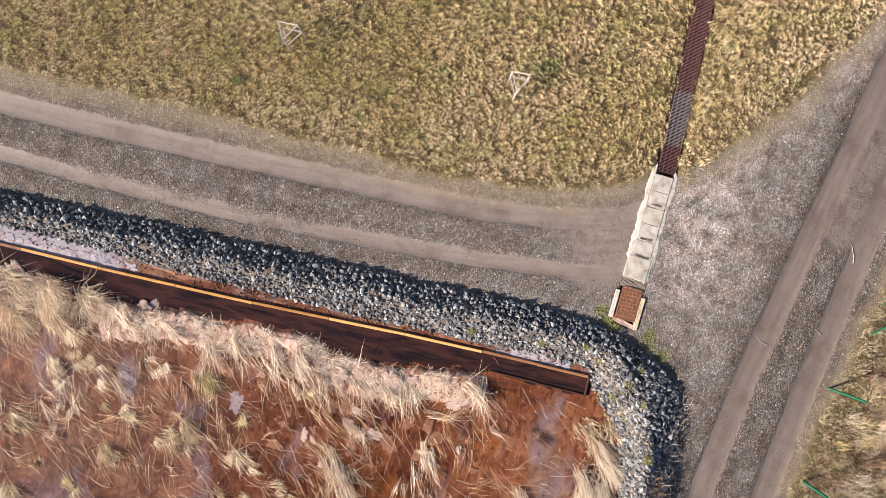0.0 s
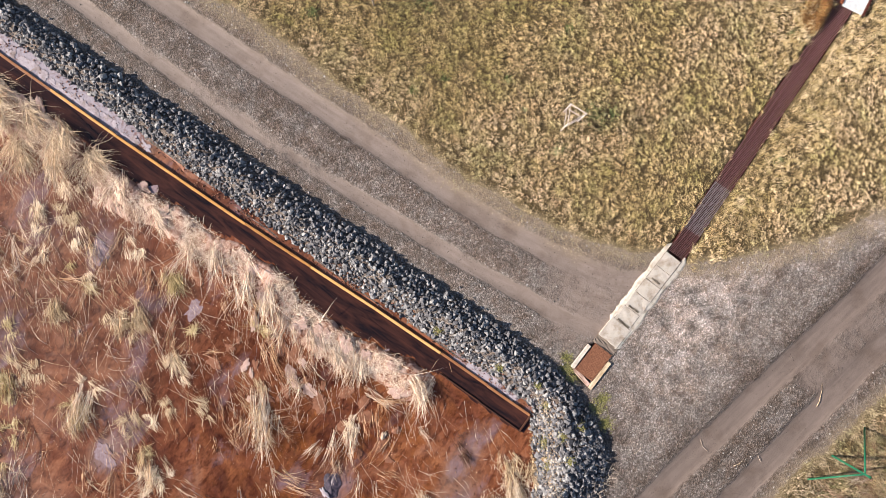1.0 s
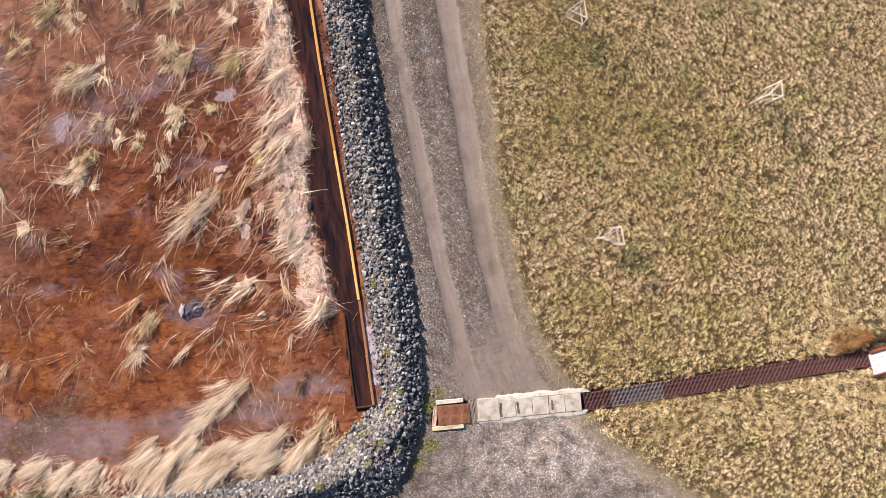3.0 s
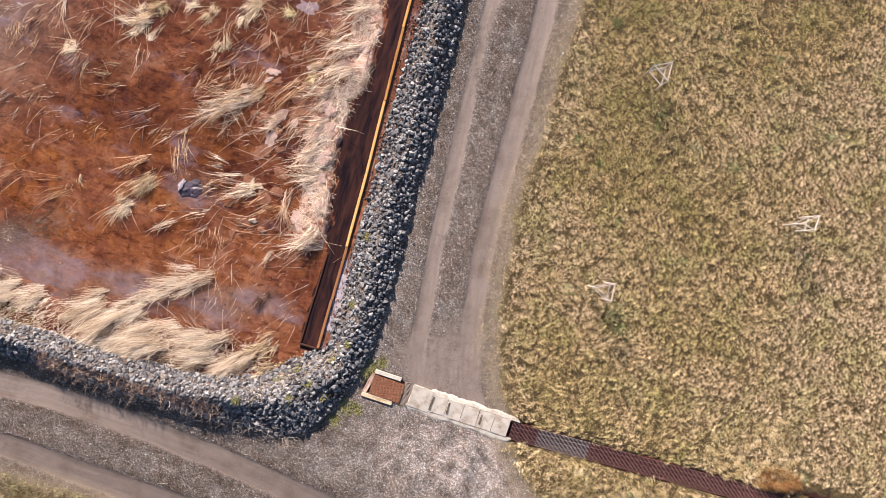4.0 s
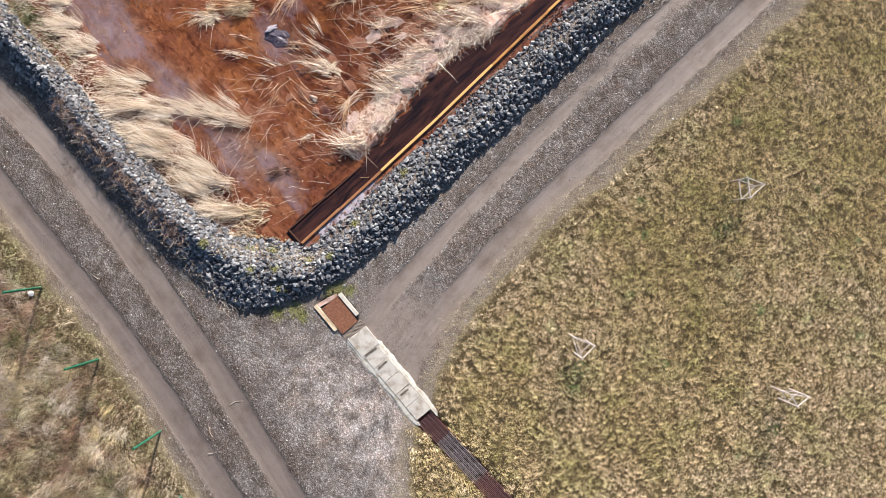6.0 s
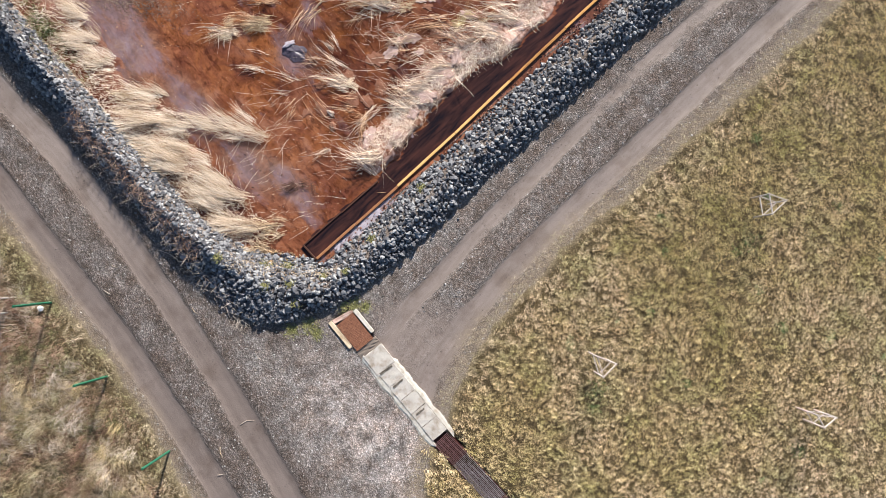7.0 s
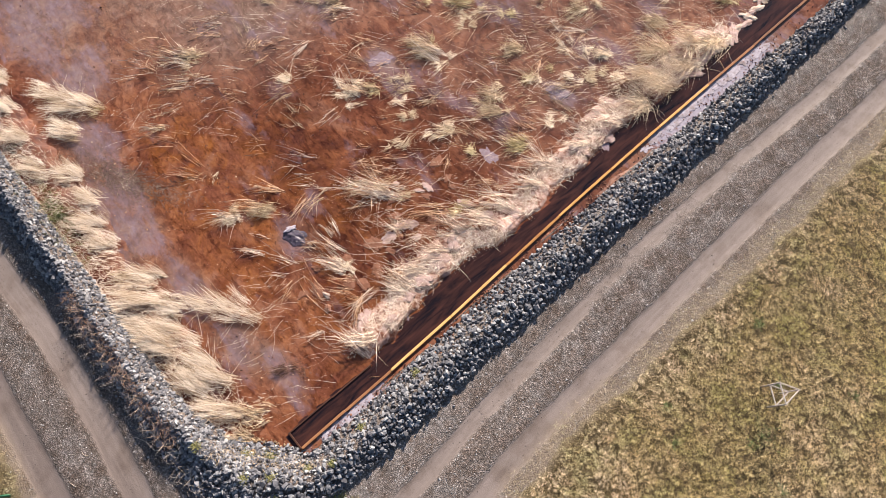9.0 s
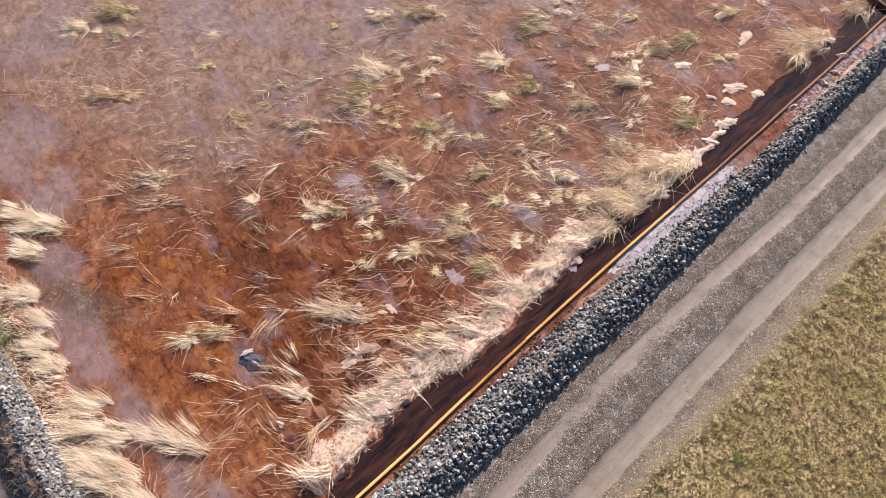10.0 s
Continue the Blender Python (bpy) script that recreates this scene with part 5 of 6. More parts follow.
for k in range(250):
    x, y = fans.uniform(-17, -2.0), fans.uniform(3.0, 27)
    a, s = -2.2 + fans.gauss(0, 0.5), fans.uniform(0.5, 1.7)
    reed_clump(x, y, s * math.cos(a), s * math.sin(a), fans.randint(8, 30), (M_REED_RUSTY, M_REED, M_REED_TAWNY, M_REED_RUSTY)[k % 4], ("thin fan of rust-stained reed on the mud", "thin fan of pale fallen reed on the mud", "thin fan of tawny fallen reed on the mud", "thin fan of rust-stained reed on the mud")[k % 4], 1200 + k, 0.12, 0.6, "", 0.13, 0.85, "stuff")
# litter of single stems over the pond
n = 8000
lx, ly = rng.uniform(-27, -0.9, n), rng.uniform(0.3, 38, n)
dens = fbm(lx * 0.4, ly * 0.4, 15, 3) + 0.22 * smooth(5, 1, np.abs(lx + 3)) - 0.2 * smooth(6, 1, ly)
ok = dens > 0.42 + 0.25 * rng.random(n)
ok &= lx < edge_x(ly) - 0.2
lx, ly = lx[ok], ly[ok]
n = len(lx)
lz = np.maximum(lay(lx, ly)["z"], WATER) + 0.004
rise = rng.uniform(1.25, 1.55, n)
v, f = strips(np.column_stack([lx, ly, lz]), -2.2 + 2.0 * (fbm(lx * 0.6, ly * 0.6, 33, 3) - 0.5) + rng.normal(0, 0.4, n), 0.2 + 1.7 * rng.random(n) ** 2.4, rng.uniform(0.004, 0.009, n), np.stack([rise, rise + 0.15, np.full(n, 1.6), np.full(n, 1.65)]), rng.normal(0, 0.05, (4, n)) + rng.normal(0, 0.11, n) + (rng.random((4, n)) > 0.95) * rng.normal(0, 0.8, (4, n)), floor=WATER + 0.012)
tagged(new("reed_litter", mesh_np("reed_litter", v, f, [M_REED])), "scattered fallen reed stems on the mud", "reeds", kind="stuff")
# matted litter on the crust by the channel
cp, cl = sample(26000, -3.6, -0.6, 2.8, 30, lambda l, x, y: l["pond"] & (l["crust"] > 0.25 + 0.6 * rng.random(len(x))) & (fbm(x * 1.3, y * 1.3, 73, 3) > 0.36 + 0.2 * rng.random(len(x))) & (l["chan"] < 0.1))
cp[:, 2] = np.maximum(cp[:, 2], WATER) + 0.01
n = len(cp)
rise = rng.uniform(1.0, 1.5, n)
v, f = strips(cp, -2.3 + rng.normal(0, 1.6, n), rng.uniform(0.12, 0.5, n), rng.uniform(0.007, 0.014, n), np.stack([rise, rise + 0.3, np.full(n, 1.65)]), rng.normal(0, 0.5, (3, n)), floor=WATER + 0.012)
tagged(new("reed_mat", mesh_np("reed_mat", v, f, [M_REED])), "matted bleached reed litter along the channel", "reeds", kind="stuff")
hp, hl = sample(9500, -24, -1.6, -2.5, 0.4, lambda l, x, y: l["pond"] & (l["d_in"] < 1.5 * rng.random(len(x)) + 0.2))
n = len(hp)
rise = rng.uniform(0.9, 1.4, n)
v, f = strips(hp, -2.4 + rng.normal(0, 0.8, n), rng.uniform(0.25, 0.6, n), rng.uniform(0.010, 0.018, n), np.stack([rise, rise + 0.3, np.full(n, 1.7)]), rng.normal(0, 0.3, (3, n)), floor=WATER + 0.02)
tagged(new("bank_litter", mesh_np("bank_litter", v, f, [M_REED])), "dry straw litter between reeds and rubble", "reeds", kind="stuff")
# bare twigs on the outer face of the bank
for name, n, x0, x1, y, mat, lab in (("bank_twigs", 260, -9, 0.5, -3.35, M_SCRUB_PALE, "bare bleached twigs lying over the rubble's foot"),
                                     ("bramble_stems", 520, -9.5, -2.6, -3.0, M_SCRUB_RED, "red-brown dead bramble stems trailing from the rubble"),
                                     ("crest_straw", 300, -1.8, 0.9, -1.0, M_REED_TAWNY, "dry straw litter between the stones of the bank's crest")):
    tx = rng.uniform(x0, x1, n)
    ty = y + rng.normal(0, 0.2, n) + (0.85 * (tx + 0.3) if name == "crest_straw" else 0)
    reach = 0.5 if name == "crest_straw" else 1.0
    v, f = strips(np.column_stack([tx, ty, lay(tx, ty)["z"] + 0.20]), rng.uniform(0, 6.28, n), reach * rng.uniform(0.15, 0.6, n), rng.uniform(0.006, 0.012, n), np.stack([rng.uniform(0.9, 1.5, n), rng.uniform(1.4, 1.9, n)]), rng.normal(0, 0.3, (2, n)))
    tagged(new(name, mesh_np(name, v, f, [mat])), lab, "twigs", kind="stuff")

# ---- timber edging of the channel ----
edging = thing("timber_edging", "long timber edging board stained orange by iron water", "edging", kind="structure")
CUTS = [0.0, 1.9, 4.0, 6.9, 9.74, 12.6, 15.5, 18.4, 21.3, 24.2, 27.1, 30.0, 32.9, 35.8, 38.7]
for k, (a, b) in enumerate(zip(CUTS[:-1], CUTS[1:])):
    xa, xb = float(board_x(a)), float(board_x(b))
    bm = box(0.098, math.hypot(b - a, xb - xa) - 0.02, 0.2, bevel=0.012, cuts=0)
    mat = M_TIMBER if 2 <= k < 8 else M_TIMBER_DULL
    lift = -0.02 if mat is M_TIMBER_DULL else 0.0
    part("plank", bm, mat, edging, m=Matrix.Translation(((xa + xb) / 2 + random.uniform(-0.012, 0.012), (a + b) / 2, WATER + 0.0 + lift + random.uniform(-0.01, 0.01))) @ Matrix.Rotation(-math.atan2(xb - xa, b - a), 4, "Z"))
    for e in (a + 0.5, b - 0.5):
        if k % 2 == 0:
            part("stake", rod((float(board_x(e)) - 0.075, e, WATER - 0.4), (float(board_x(e)) - 0.075, e, WATER - 0.03), 0.022, sides=8), M_TIMBER_DARK, edging)
for a, b in ((0.0, 1.8), (1.8, 3.6)):
    part("plank", box(0.05, b - a - 0.015, 0.14, bevel=0.008), M_TIMBER_DARK, edging, "thin dark inner board", m=Matrix.Translation((-0.63 + 0.01 * a, (a + b) / 2, WATER - 0.02)))
part("cross_plank", box(1.25, 0.14, 0.3, bevel=0.012), M_TIMBER_DARK, edging, "dark cross board closing the channel", m=pose(-1.45, 38.35, WATER + 0.05, 0, 0, -8))
part("end_plank", box(0.72, 0.06, 0.2, bevel=0.01), M_TIMBER_DARK, edging, "dark end board", m=Matrix.Translation((-0.29, -0.03, WATER - 0.02)))
for x, y, a, ln, r in ((-0.45, 22.4, 2.75, 0.9, 0.012), (-0.2, 3.4, 0.9, 0.35, 0.008)):
    stick = new("stick", bpy.data.meshes.new("stick"))
    bm = rod((-ln / 2 * math.cos(a), -ln / 2 * math.sin(a), 0), (ln / 2 * math.cos(a), ln / 2 * math.sin(a), 0.02), r, r * 0.6, 7)
    bm.to_mesh(stick.data)
    bm.free()
    stick.data.materials.append(M_REED_RUSTY)
    stick.matrix_basis = pose(x, y, WATER + 0.005)
    tagged(stick, "thin dead stick floating in the channel", "stick")

# ---- culvert: screen pit, lids and drain gratings ----
AX = math.atan2(-0.04, 1)


def along(x, off, z):
    """A place on the culvert's line, off to its side, and turned with it."""
    return pose(x, -0.66 - 0.04 * (x - 4.75) + off, z, 0, 0, math.degrees(AX))


pit = thing("inlet_pit", "concrete-kerbed inlet pit with a rusty perforated screen", "drain")
for name, off, x0, x1, mat in (("kerb", 0.44, 2.42, 3.45, M_CONCRETE), ("kerb", -0.52, 2.15, 3.36, M_KERB_OCHRE)):
    bm = box(x1 - x0, 0.15, 0.14, bevel=0.03, cuts=0, rough=0.008)
    part(name, bm, mat, pit, "ochre-stained concrete kerb" if mat is M_KERB_OCHRE else "pale concrete kerb", m=along((x0 + x1) / 2, off, -0.01))
part("sill", box(0.16, 0.8, 0.1, bevel=0.015, cuts=2, rough=0.012), M_FILM_PINK, pit, "pale lime-crusted sill", m=along(2.33, -0.05, -0.06) @ pose(0, 0, 0, 0, 0, -12))


def screen_mesh(lx, ly, pitch):
    """A plate punched with rows of square holes."""
    bm = bmesh.new()
    nx, ny = int(lx / pitch), int(ly / pitch)
    for a in range(nx):
        for b in range(ny):
            x, y = (a + 0.5) * pitch - lx / 2, (b + 0.5) * pitch - ly / 2
            h, o = pitch / 2, pitch * (0.26 if (a + b) % 2 else 0.20)
            out = [bm.verts.new((x + u * h, y + v * h, 0)) for u, v in ((-1, -1), (1, -1), (1, 1), (-1, 1))]
            hole = [bm.verts.new((x + u * o, y + v * o, -0.006)) for u, v in ((-1, -1), (1, -1), (1, 1), (-1, 1))]
            for k in range(4):
                bm.faces.new((out[k], out[(k + 1) % 4], hole[(k + 1) % 4], hole[k]))
    bmesh.ops.remove_doubles(bm, verts=bm.verts, dist=0.0005)
    return bm


part("screen", screen_mesh(1.19, 0.74, 0.037), M_SCREEN, pit, "bright rusty expanded-metal screen", m=along(3.02, -0.04, 0.055))
part("screen_plate", box(1.18, 0.74, 0.012, bevel=0.002), M_RUST, pit, "rusty backing plate", m=along(3.02, -0.04, 0.02))
part("dirt_strip", box(0.34, 0.9, 0.05, bevel=0.02, cuts=4, rough=0.02), M_CLAY, pit, "band of brown clay over the pit's rim", m=along(3.77, -0.02, -0.012))

cover = thing("culvert_cover", "row of weathered concrete culvert lids between pale haunches", "culvert")
LID_X = [3.92, 4.74, 5.35, 5.97, 6.58, 7.18, 7.79]
for k, (a, b) in enumerate(zip(LID_X[:-1], LID_X[1:])):
    wide = 0.80 if k == 0 else 0.70 - 0.008 * k
    lid = part("lid", box(b - a - 0.016, wide + random.uniform(-0.02, 0.02), 0.1, bevel=0.012, cuts=2, rough=0.006), M_LID, cover, m=along((a + b) / 2, 0.02 if k == 0 else 0, 0.002 + random.uniform(-0.008, 0.008)) @ pose(0, 0, 0, 0, 0, random.uniform(-1.2, 1.2)))
    if k in (1, 2, 4):
        bm = box(0.055, (0, 0.5, 0.42, 0, 0.34)[k], 0.012, cuts=4, rough=0.014)
        part("slot", bm, M_SOIL, lid, "dark dirt-filled lifting slot", m=pose((a - b) / 2 + 0.02 + 0.025 * k, (0.04, -0.02, 0.0)[k % 3], 0.056, 0, 0, random.uniform(-8, 8)))
for side, x0, x1, wide in ((1, 4.6, 8.15, 0.2), (-1, 3.85, 8.0, 0.25)):
    n = int((x1 - x0) / 0.06)
    bm = bmesh.new()
    rows = []
    for k in range(n + 1):
        x = x0 + (x1 - x0) * k / n
        w = wide * (0.85 + 0.5 * noise.noise((x * 1.3, side * 5.0, 0)) + 0.2 * noise.noise((x * 5, side * 9.0, 0)) + 0.2 * noise.noise((x * 17, side * 3.0, 0)))
        w = max(0.03, w) * min(1, (k + 0.6) / 3, (n - k + 0.6) / 3)
        cy = -0.66 - 0.04 * (x - 4.75)
        up = 0.008 * noise.noise((x * 5, 2.0, side))
        rows.append([bm.verts.new((x, cy + side * o, h)) for o, h in ((0.33, -0.08), (0.345, 0.036 + up), (0.345 + w * 0.6, 0.024 + up), (0.345 + w, -0.012), (0.35 + w, -0.08))])
    for p, q3 in zip(rows[:-1], rows[1:]):
        for k in range(4):
            bm.faces.new((p[k], q3[k], q3[k + 1], p[k + 1]) if side < 0 else (p[k], p[k + 1], q3[k + 1], q3[k]))
    bm.faces.new(rows[0])
    bm.faces.new(rows[-1])
    bmesh.ops.recalc_face_normals(bm, faces=bm.faces)
    part("haunch", bm, M_CONCRETE, cover, "ragged pale mortar haunch")


def grating(steel, label):
    g = thing("drain_grating", label, "grating", group="drain gratings")
    bar = bpy.data.meshes.new("bar")
    bm = box(0.011, 0.64, 0.03, bevel=0.002)
    bm.to_mesh(bar)
    bm.free()
    bar.materials.append(steel)
    for k in range(20):
        part("bar", bar, None, g, m=pose(-0.5 + 0.05 * k + 0.025, 0, 0.01))
    for y in (-0.315, -0.158, 0.0, 0.158, 0.315):
        part("rail", box(0.99, 0.014, 0.03, bevel=0.002), steel, g, m=pose(0, y, -0.012))
    return g


turn = math.degrees(math.atan(0.027))
rusty = grating(M_BAR, "rusty steel drain grating of thin cross bars")
# paler gratings whose sheen comes from the base colour
bright = grating(M_BAR_SHEEN, "greyish worn steel drain grating of thin cross bars")
spots = [8.4 + 1.0 * k for k in range(11)]
for k, x in enumerate(spots):
    tilt = (random.uniform(-1.5, 1.5), random.uniform(-1, 1))
    m = pose(x, -0.84 + 0.027 * (x - 7.85), -0.01 + random.uniform(-0.012, 0.0), *tilt, turn)
    if k == 0:
        rusty.matrix_basis = m
    elif k == 1:
        bright.matrix_basis = m
    else:
        copy_thing(bright if k == 2 else rusty, m)
drain = thing("drain_channel", "rust-brown open drain channel under the gratings", "drain", kind="structure")
for off in (0.345, -0.345):
    part("drain_wall", box(10.95, 0.04, 0.42, bevel=0.006, cuts=2, rough=0.003), M_RUST, drain, m=pose(13.28, -0.84 + 0.027 * (13.28 - 7.85) + off, -0.25, 0, 0, turn))
# near-black floor, so that the gaps between the bars read as shaded
part("drain_bed", box(10.9, 0.66, 0.04), M_DRAIN_DARK, drain, "rust-red mud on the drain's floor", m=pose(13.28, -0.72, -0.41, 0, 0, turn))
pd_ = np.column_stack([rng.uniform(12.5, 18.6, 420), np.zeros(420)])
pd_[:, 1] = -0.84 + 0.027 * (pd_[:, 0] - 7.85) + rng.uniform(-0.33, 0.33, 420)
v, f = strips(np.column_stack([pd_, np.full(420, 0.012)]), rng.uniform(0, 6.28, 420), rng.uniform(0.03, 0.12, 420), rng.uniform(0.008, 0.022, 420), np.full((2, 420), 1.45))
tagged(new("leaf_litter", mesh_np("leaf_litter", v, f, [M_DEBRIS])), "brown leaf litter caught on the drain gratings", "litter", kind="stuff")

# white sheet over the drain's far end
panel = thing("white_cover", "white sheet cover with rusty steel edging at the drain's end", "cover", pose(20.6, -0.46, 0.0, 0, 0, 9))
part("sheet", box(3.9, 0.78, 0.03, bevel=0.006, cuts=3, rough=0.004), M_WHITE, panel, "white coated sheet", m=pose(0, -0.06, 0.05))
part("edging", box(2.0, 0.09, 0.08, bevel=0.006), M_RUST_RED, panel, "rusty angle edging", m=pose(-0.9, 0.40, 0.06))
part("pipe", rod((0.1, 0.42, 0.09), (2.1, 0.3, 0.09), 0.07, sides=12), M_RUST_RED, panel, "rusty red pipe")
part("edging", box(3.9, 0.07, 0.07, bevel=0.006), M_RUST, panel, "rusty angle edging", m=pose(0, -0.5, 0.05))


def rusty_bush(x, y, rx, ry, height, n, seed):
    """A low sprawling bush of rust-brown dead fern and grass heaped beside the drain."""
    g = np.random.default_rng(seed)
    a, far = g.uniform(0, 6.283, n), np.sqrt(g.random(n))
    root = np.column_stack([np.cos(a) * far * rx, np.sin(a) * far * ry, height * (1 - far**2) * g.uniform(0.2, 1, n)])
    lean = np.clip(0.3 + 0.9 * far + g.normal(0, 0.3, n), 0.1, 1.6)
    v, f = strips(root, a + g.normal(0, 0.7, n), g.uniform(0.10, 0.24, n), g.uniform(0.012, 0.026, n), np.stack([lean, np.minimum(lean + 0.5, 1.8)]), g.normal(0, 0.3, (2, n)))
    ob = new("bush", mesh_np("bush", v, f, [M_BUSH]))
    ob.matrix_basis = pose(x, y, float(lay([x], [y])["z"][0]) - 0.02)
    return tagged(ob, "low rust-orange dead bush beside the drain's end", "bush")


# flat sheet whose colour gives a ditch's darkness; the ground isn't dug out
hollow = patch("wet_hollow", "dark wet hollow of rusty mud beside the white cover", "mud", 20.3, 0.22, 0.3, M_DRAIN_DARK, 41, 0.012, 0.012, 0.0, 5.0, 5, 1.0)
hollow.matrix_basis = pose(20.3, 0.22, 0.012, 0, 0, 5)
rusty_bush(18.0, 0.25, 0.85, 0.42, 0.3, 1500, 811)
rusty_bush(17.5, 0.0, 0.35, 0.22, 0.18, 380, 812)


# ---- tree guards, posts ----
def tree_guard(corners, label):
    """Three posts at the corners of a triangle, joined by rails at the top and halfway."""
    cx, cy = sum(c[0] for c in corners) / 3, sum(c[1] for c in corners) / 3
    z = float(lay([cx], [cy])["z"][0])
    g = thing("tree_guard", label, "tree guard", pose(cx, cy, z), "tree guards")
    pts = [(c[0] - cx, c[1] - cy) for c in corners]
    for x, y in pts:
        part("post", rod((x, y, -0.06), (x, y, 1.33), 0.026, 0.022, 9), M_POST, g)
    for k in range(3):
        (ax, ay), (bx, by) = pts[k], pts[(k + 1) % 3]
        ln, a = math.hypot(bx - ax, by - ay), math.degrees(math.atan2(by - ay, bx - ax))
        part("top_rail", box(ln + 0.06, 0.026, 0.046, bevel=0.006), M_POST, g, m=pose((ax + bx) / 2, (ay + by) / 2, 1.28 + 0.002 * k, 0, 0, a))
        part("mid_rail", box(ln + 0.04, 0.024, 0.04, bevel=0.006), M_POST, g, m=pose((ax + bx) / 2, (ay + by) / 2, 0.62 + 0.002 * k, 0, 0, a))
    return g


tree_guard([(9.12, 5.17), (9.73, 5.48), (9.77, 4.86)], "triangular guard of silvered timber posts in dry grass")
tree_guard([(8.9, 13.28), (9.46, 13.58), (9.48, 12.9)], "triangular guard of silvered timber posts in dry grass")
tree_guard([(15.5, 9.42), (16.0, 9.85), (15.98, 9.32)], "triangular guard of silvered timber posts in dry grass")
tree_guard([(-6.3, -9.41), (-6.08, -9.07), (-5.75, -9.5)], "triangular timber guard in brown scrub by the fence posts")
for x, y in ((-5.0, -8.1), (-1.65, -8.3), (1.82, -8.38), (5.27, -9.6)):  # the last one is a braced corner post
    z = float(lay([x], [y])["z"][0])
    p = thing("fence_post", "slim green coated steel fence post on the verge", "post", pose(x, y, z, random.uniform(-1.5, 1.5), random.uniform(-1.5, 1.5), 20 if x < 5 else 0), "green fence posts")
    part("upright", box(0.062, 0.062, 2.05, bevel=0.006, m=pose(0, 0, 0.98)), M_GREEN, p)
    part("cap", box(0.07, 0.07, 0.03, bevel=0.006, m=pose(0, 0, 2.02)), M_GREEN, p)
    part("hook", box(0.012, 0.03, 0.09, bevel=0.003, m=pose(0.03, 0, 1.4)), M_GREEN, p)

    if x > 5:
        for ex, ey in ((6.76, -9.92), (4.06, -9.36)):
            part("strut", rod((ex - x, ey - y, 0.02), (0.03 * (ex > x), 0.0, 1.75), 0.03, sides=8), M_GREEN, p, "slanting brace")
pale_stone = new("pale_stone", STONES[3].copy())
pale_stone.data.materials[0] = M_WHITE
pale_stone.matrix_basis = pose(-5.05, -8.47, float(lay([-5.05], [-8.47])["z"][0]) + 0.1) @ Matrix.Scale(0.26, 4)
tagged(pale_stone, "round whitish stone lying in the verge grass", "stone")


def twig(x, y, length, turn, bend, seed):
    """A thin bent twig lying on the track."""
    g = random.Random(seed)
    pts = [Vector((length * (k / 4 - 0.5), bend * math.sin(3.1 * k / 4) + g.uniform(-0.01, 0.01), 0.012 + 0.008 * (k % 2))) for k in range(5)]
    bm = bmesh.new()
    for k in range(4):
        r0, r1 = 0.011 * (1 - 0.15 * k), 0.011 * (0.85 - 0.15 * k)
        piece = rod(pts[k], pts[k + 1], r0, r1, 6)
        me = bpy.data.meshes.new("piece")
        piece.to_mesh(me)
        piece.free()
        bm.from_mesh(me)
        bpy.data.meshes.remove(me)
    me = bpy.data.meshes.new("twig")
    bm.to_mesh(me)
    bm.free()
    me.materials.append(M_SCRUB_PALE if seed % 3 else M_REED_TAWNY)
    ob = new("twig", me)
    ob.matrix_basis = pose(x, y, float(lay([x], [y])["z"][0]) + 0.004, 0, 0, turn)
    return tagged(ob, "thin bent dry twig lying on the track", "twig")


for k, (x, y) in enumerate([(-3.96, -6.36), (-3.53, -3.87), (-1.35, -4.42), (1.35, -3.79), (2.9, -5.65), (3.1, -7.0), (3.73, -7.5), (-4.53, -5.55), (6.79, -7.98)]):
    twig(x, y, (0.3, 0.85, 0.3, 0.35, 0.55, 0.4, 0.4)[k % 7], 47 + (150, -25, -40, 120, 20, -70, 5)[k % 7], (0.03, 0.06, -0.05)[k % 3], 40 + k)

# ---- flotsam ----
for k, (x, y, r) in enumerate([(-3.95, 12.35, 0.42), (-4.2, 16.4, 0.5), (-10.3, 11.9, 0.5), (-1.5, 10.6, 0.4), (-1.4, 16.2, 0.35), (-1.35, 5.6, 0.35), (-7.6, 24.8, 0.4)]):
    patch("scum_patch", "pale lilac scum film floating on the water", "scum", x, y, r * 0.7, M_FILM, 10 + k, stretch=1.7, spin=40 * k, ragged=0.7)
froth = random.Random(21)
for k in range(34):
    y = 17.2 + 7.6 * (k + froth.random()) / 26 if k < 26 else 0.6 + 2.8 * froth.random()
    patch("froth_patch", "pale lilac froth lying between the board and the rubble", "froth", float(board_x(y)) + froth.uniform(0.16, 0.36), y, froth.uniform(0.08, 0.2), M_FROTH, 230 + k, 0.012, 0.012, 0.01, froth.uniform(1.2, 2.4), 90 + froth.uniform(-25, 25), 1.0)
for k, (x, y, r) in enumerate([(-1.75, 7.0, 0.3), (-1.95, 7.9, 0.35), (-1.6, 6.2, 0.22), (-2.1, 8.8, 0.25), (-1.5, 11.4, 0.2), (-1.75, 15.2, 0.3), (-1.4, 16.4, 0.25), (-1.35, 5.2, 0.22), (-2.0, 4.4, 0.3)]):
    z = max(float(lay([x], [y])["z"][0]), WATER) - WATER + 0.035
    patch("film_sheet", "dried pinkish film sheet on the reed mat", "film", x, y, r, M_FILM_PINK, 160 + k, z, 0.006, 0.02, 1.4, 50 + 31 * k, 1.0)
wet_sheet = patch("plastic_sheet", "crumpled dark wet plastic sheet with a pale turned-up rim", "sheet", -6.3, 4.45, 0.36, M_SHEET, 31, 0.02, 0.02, 0.06, 1.7, 20, 0.5)
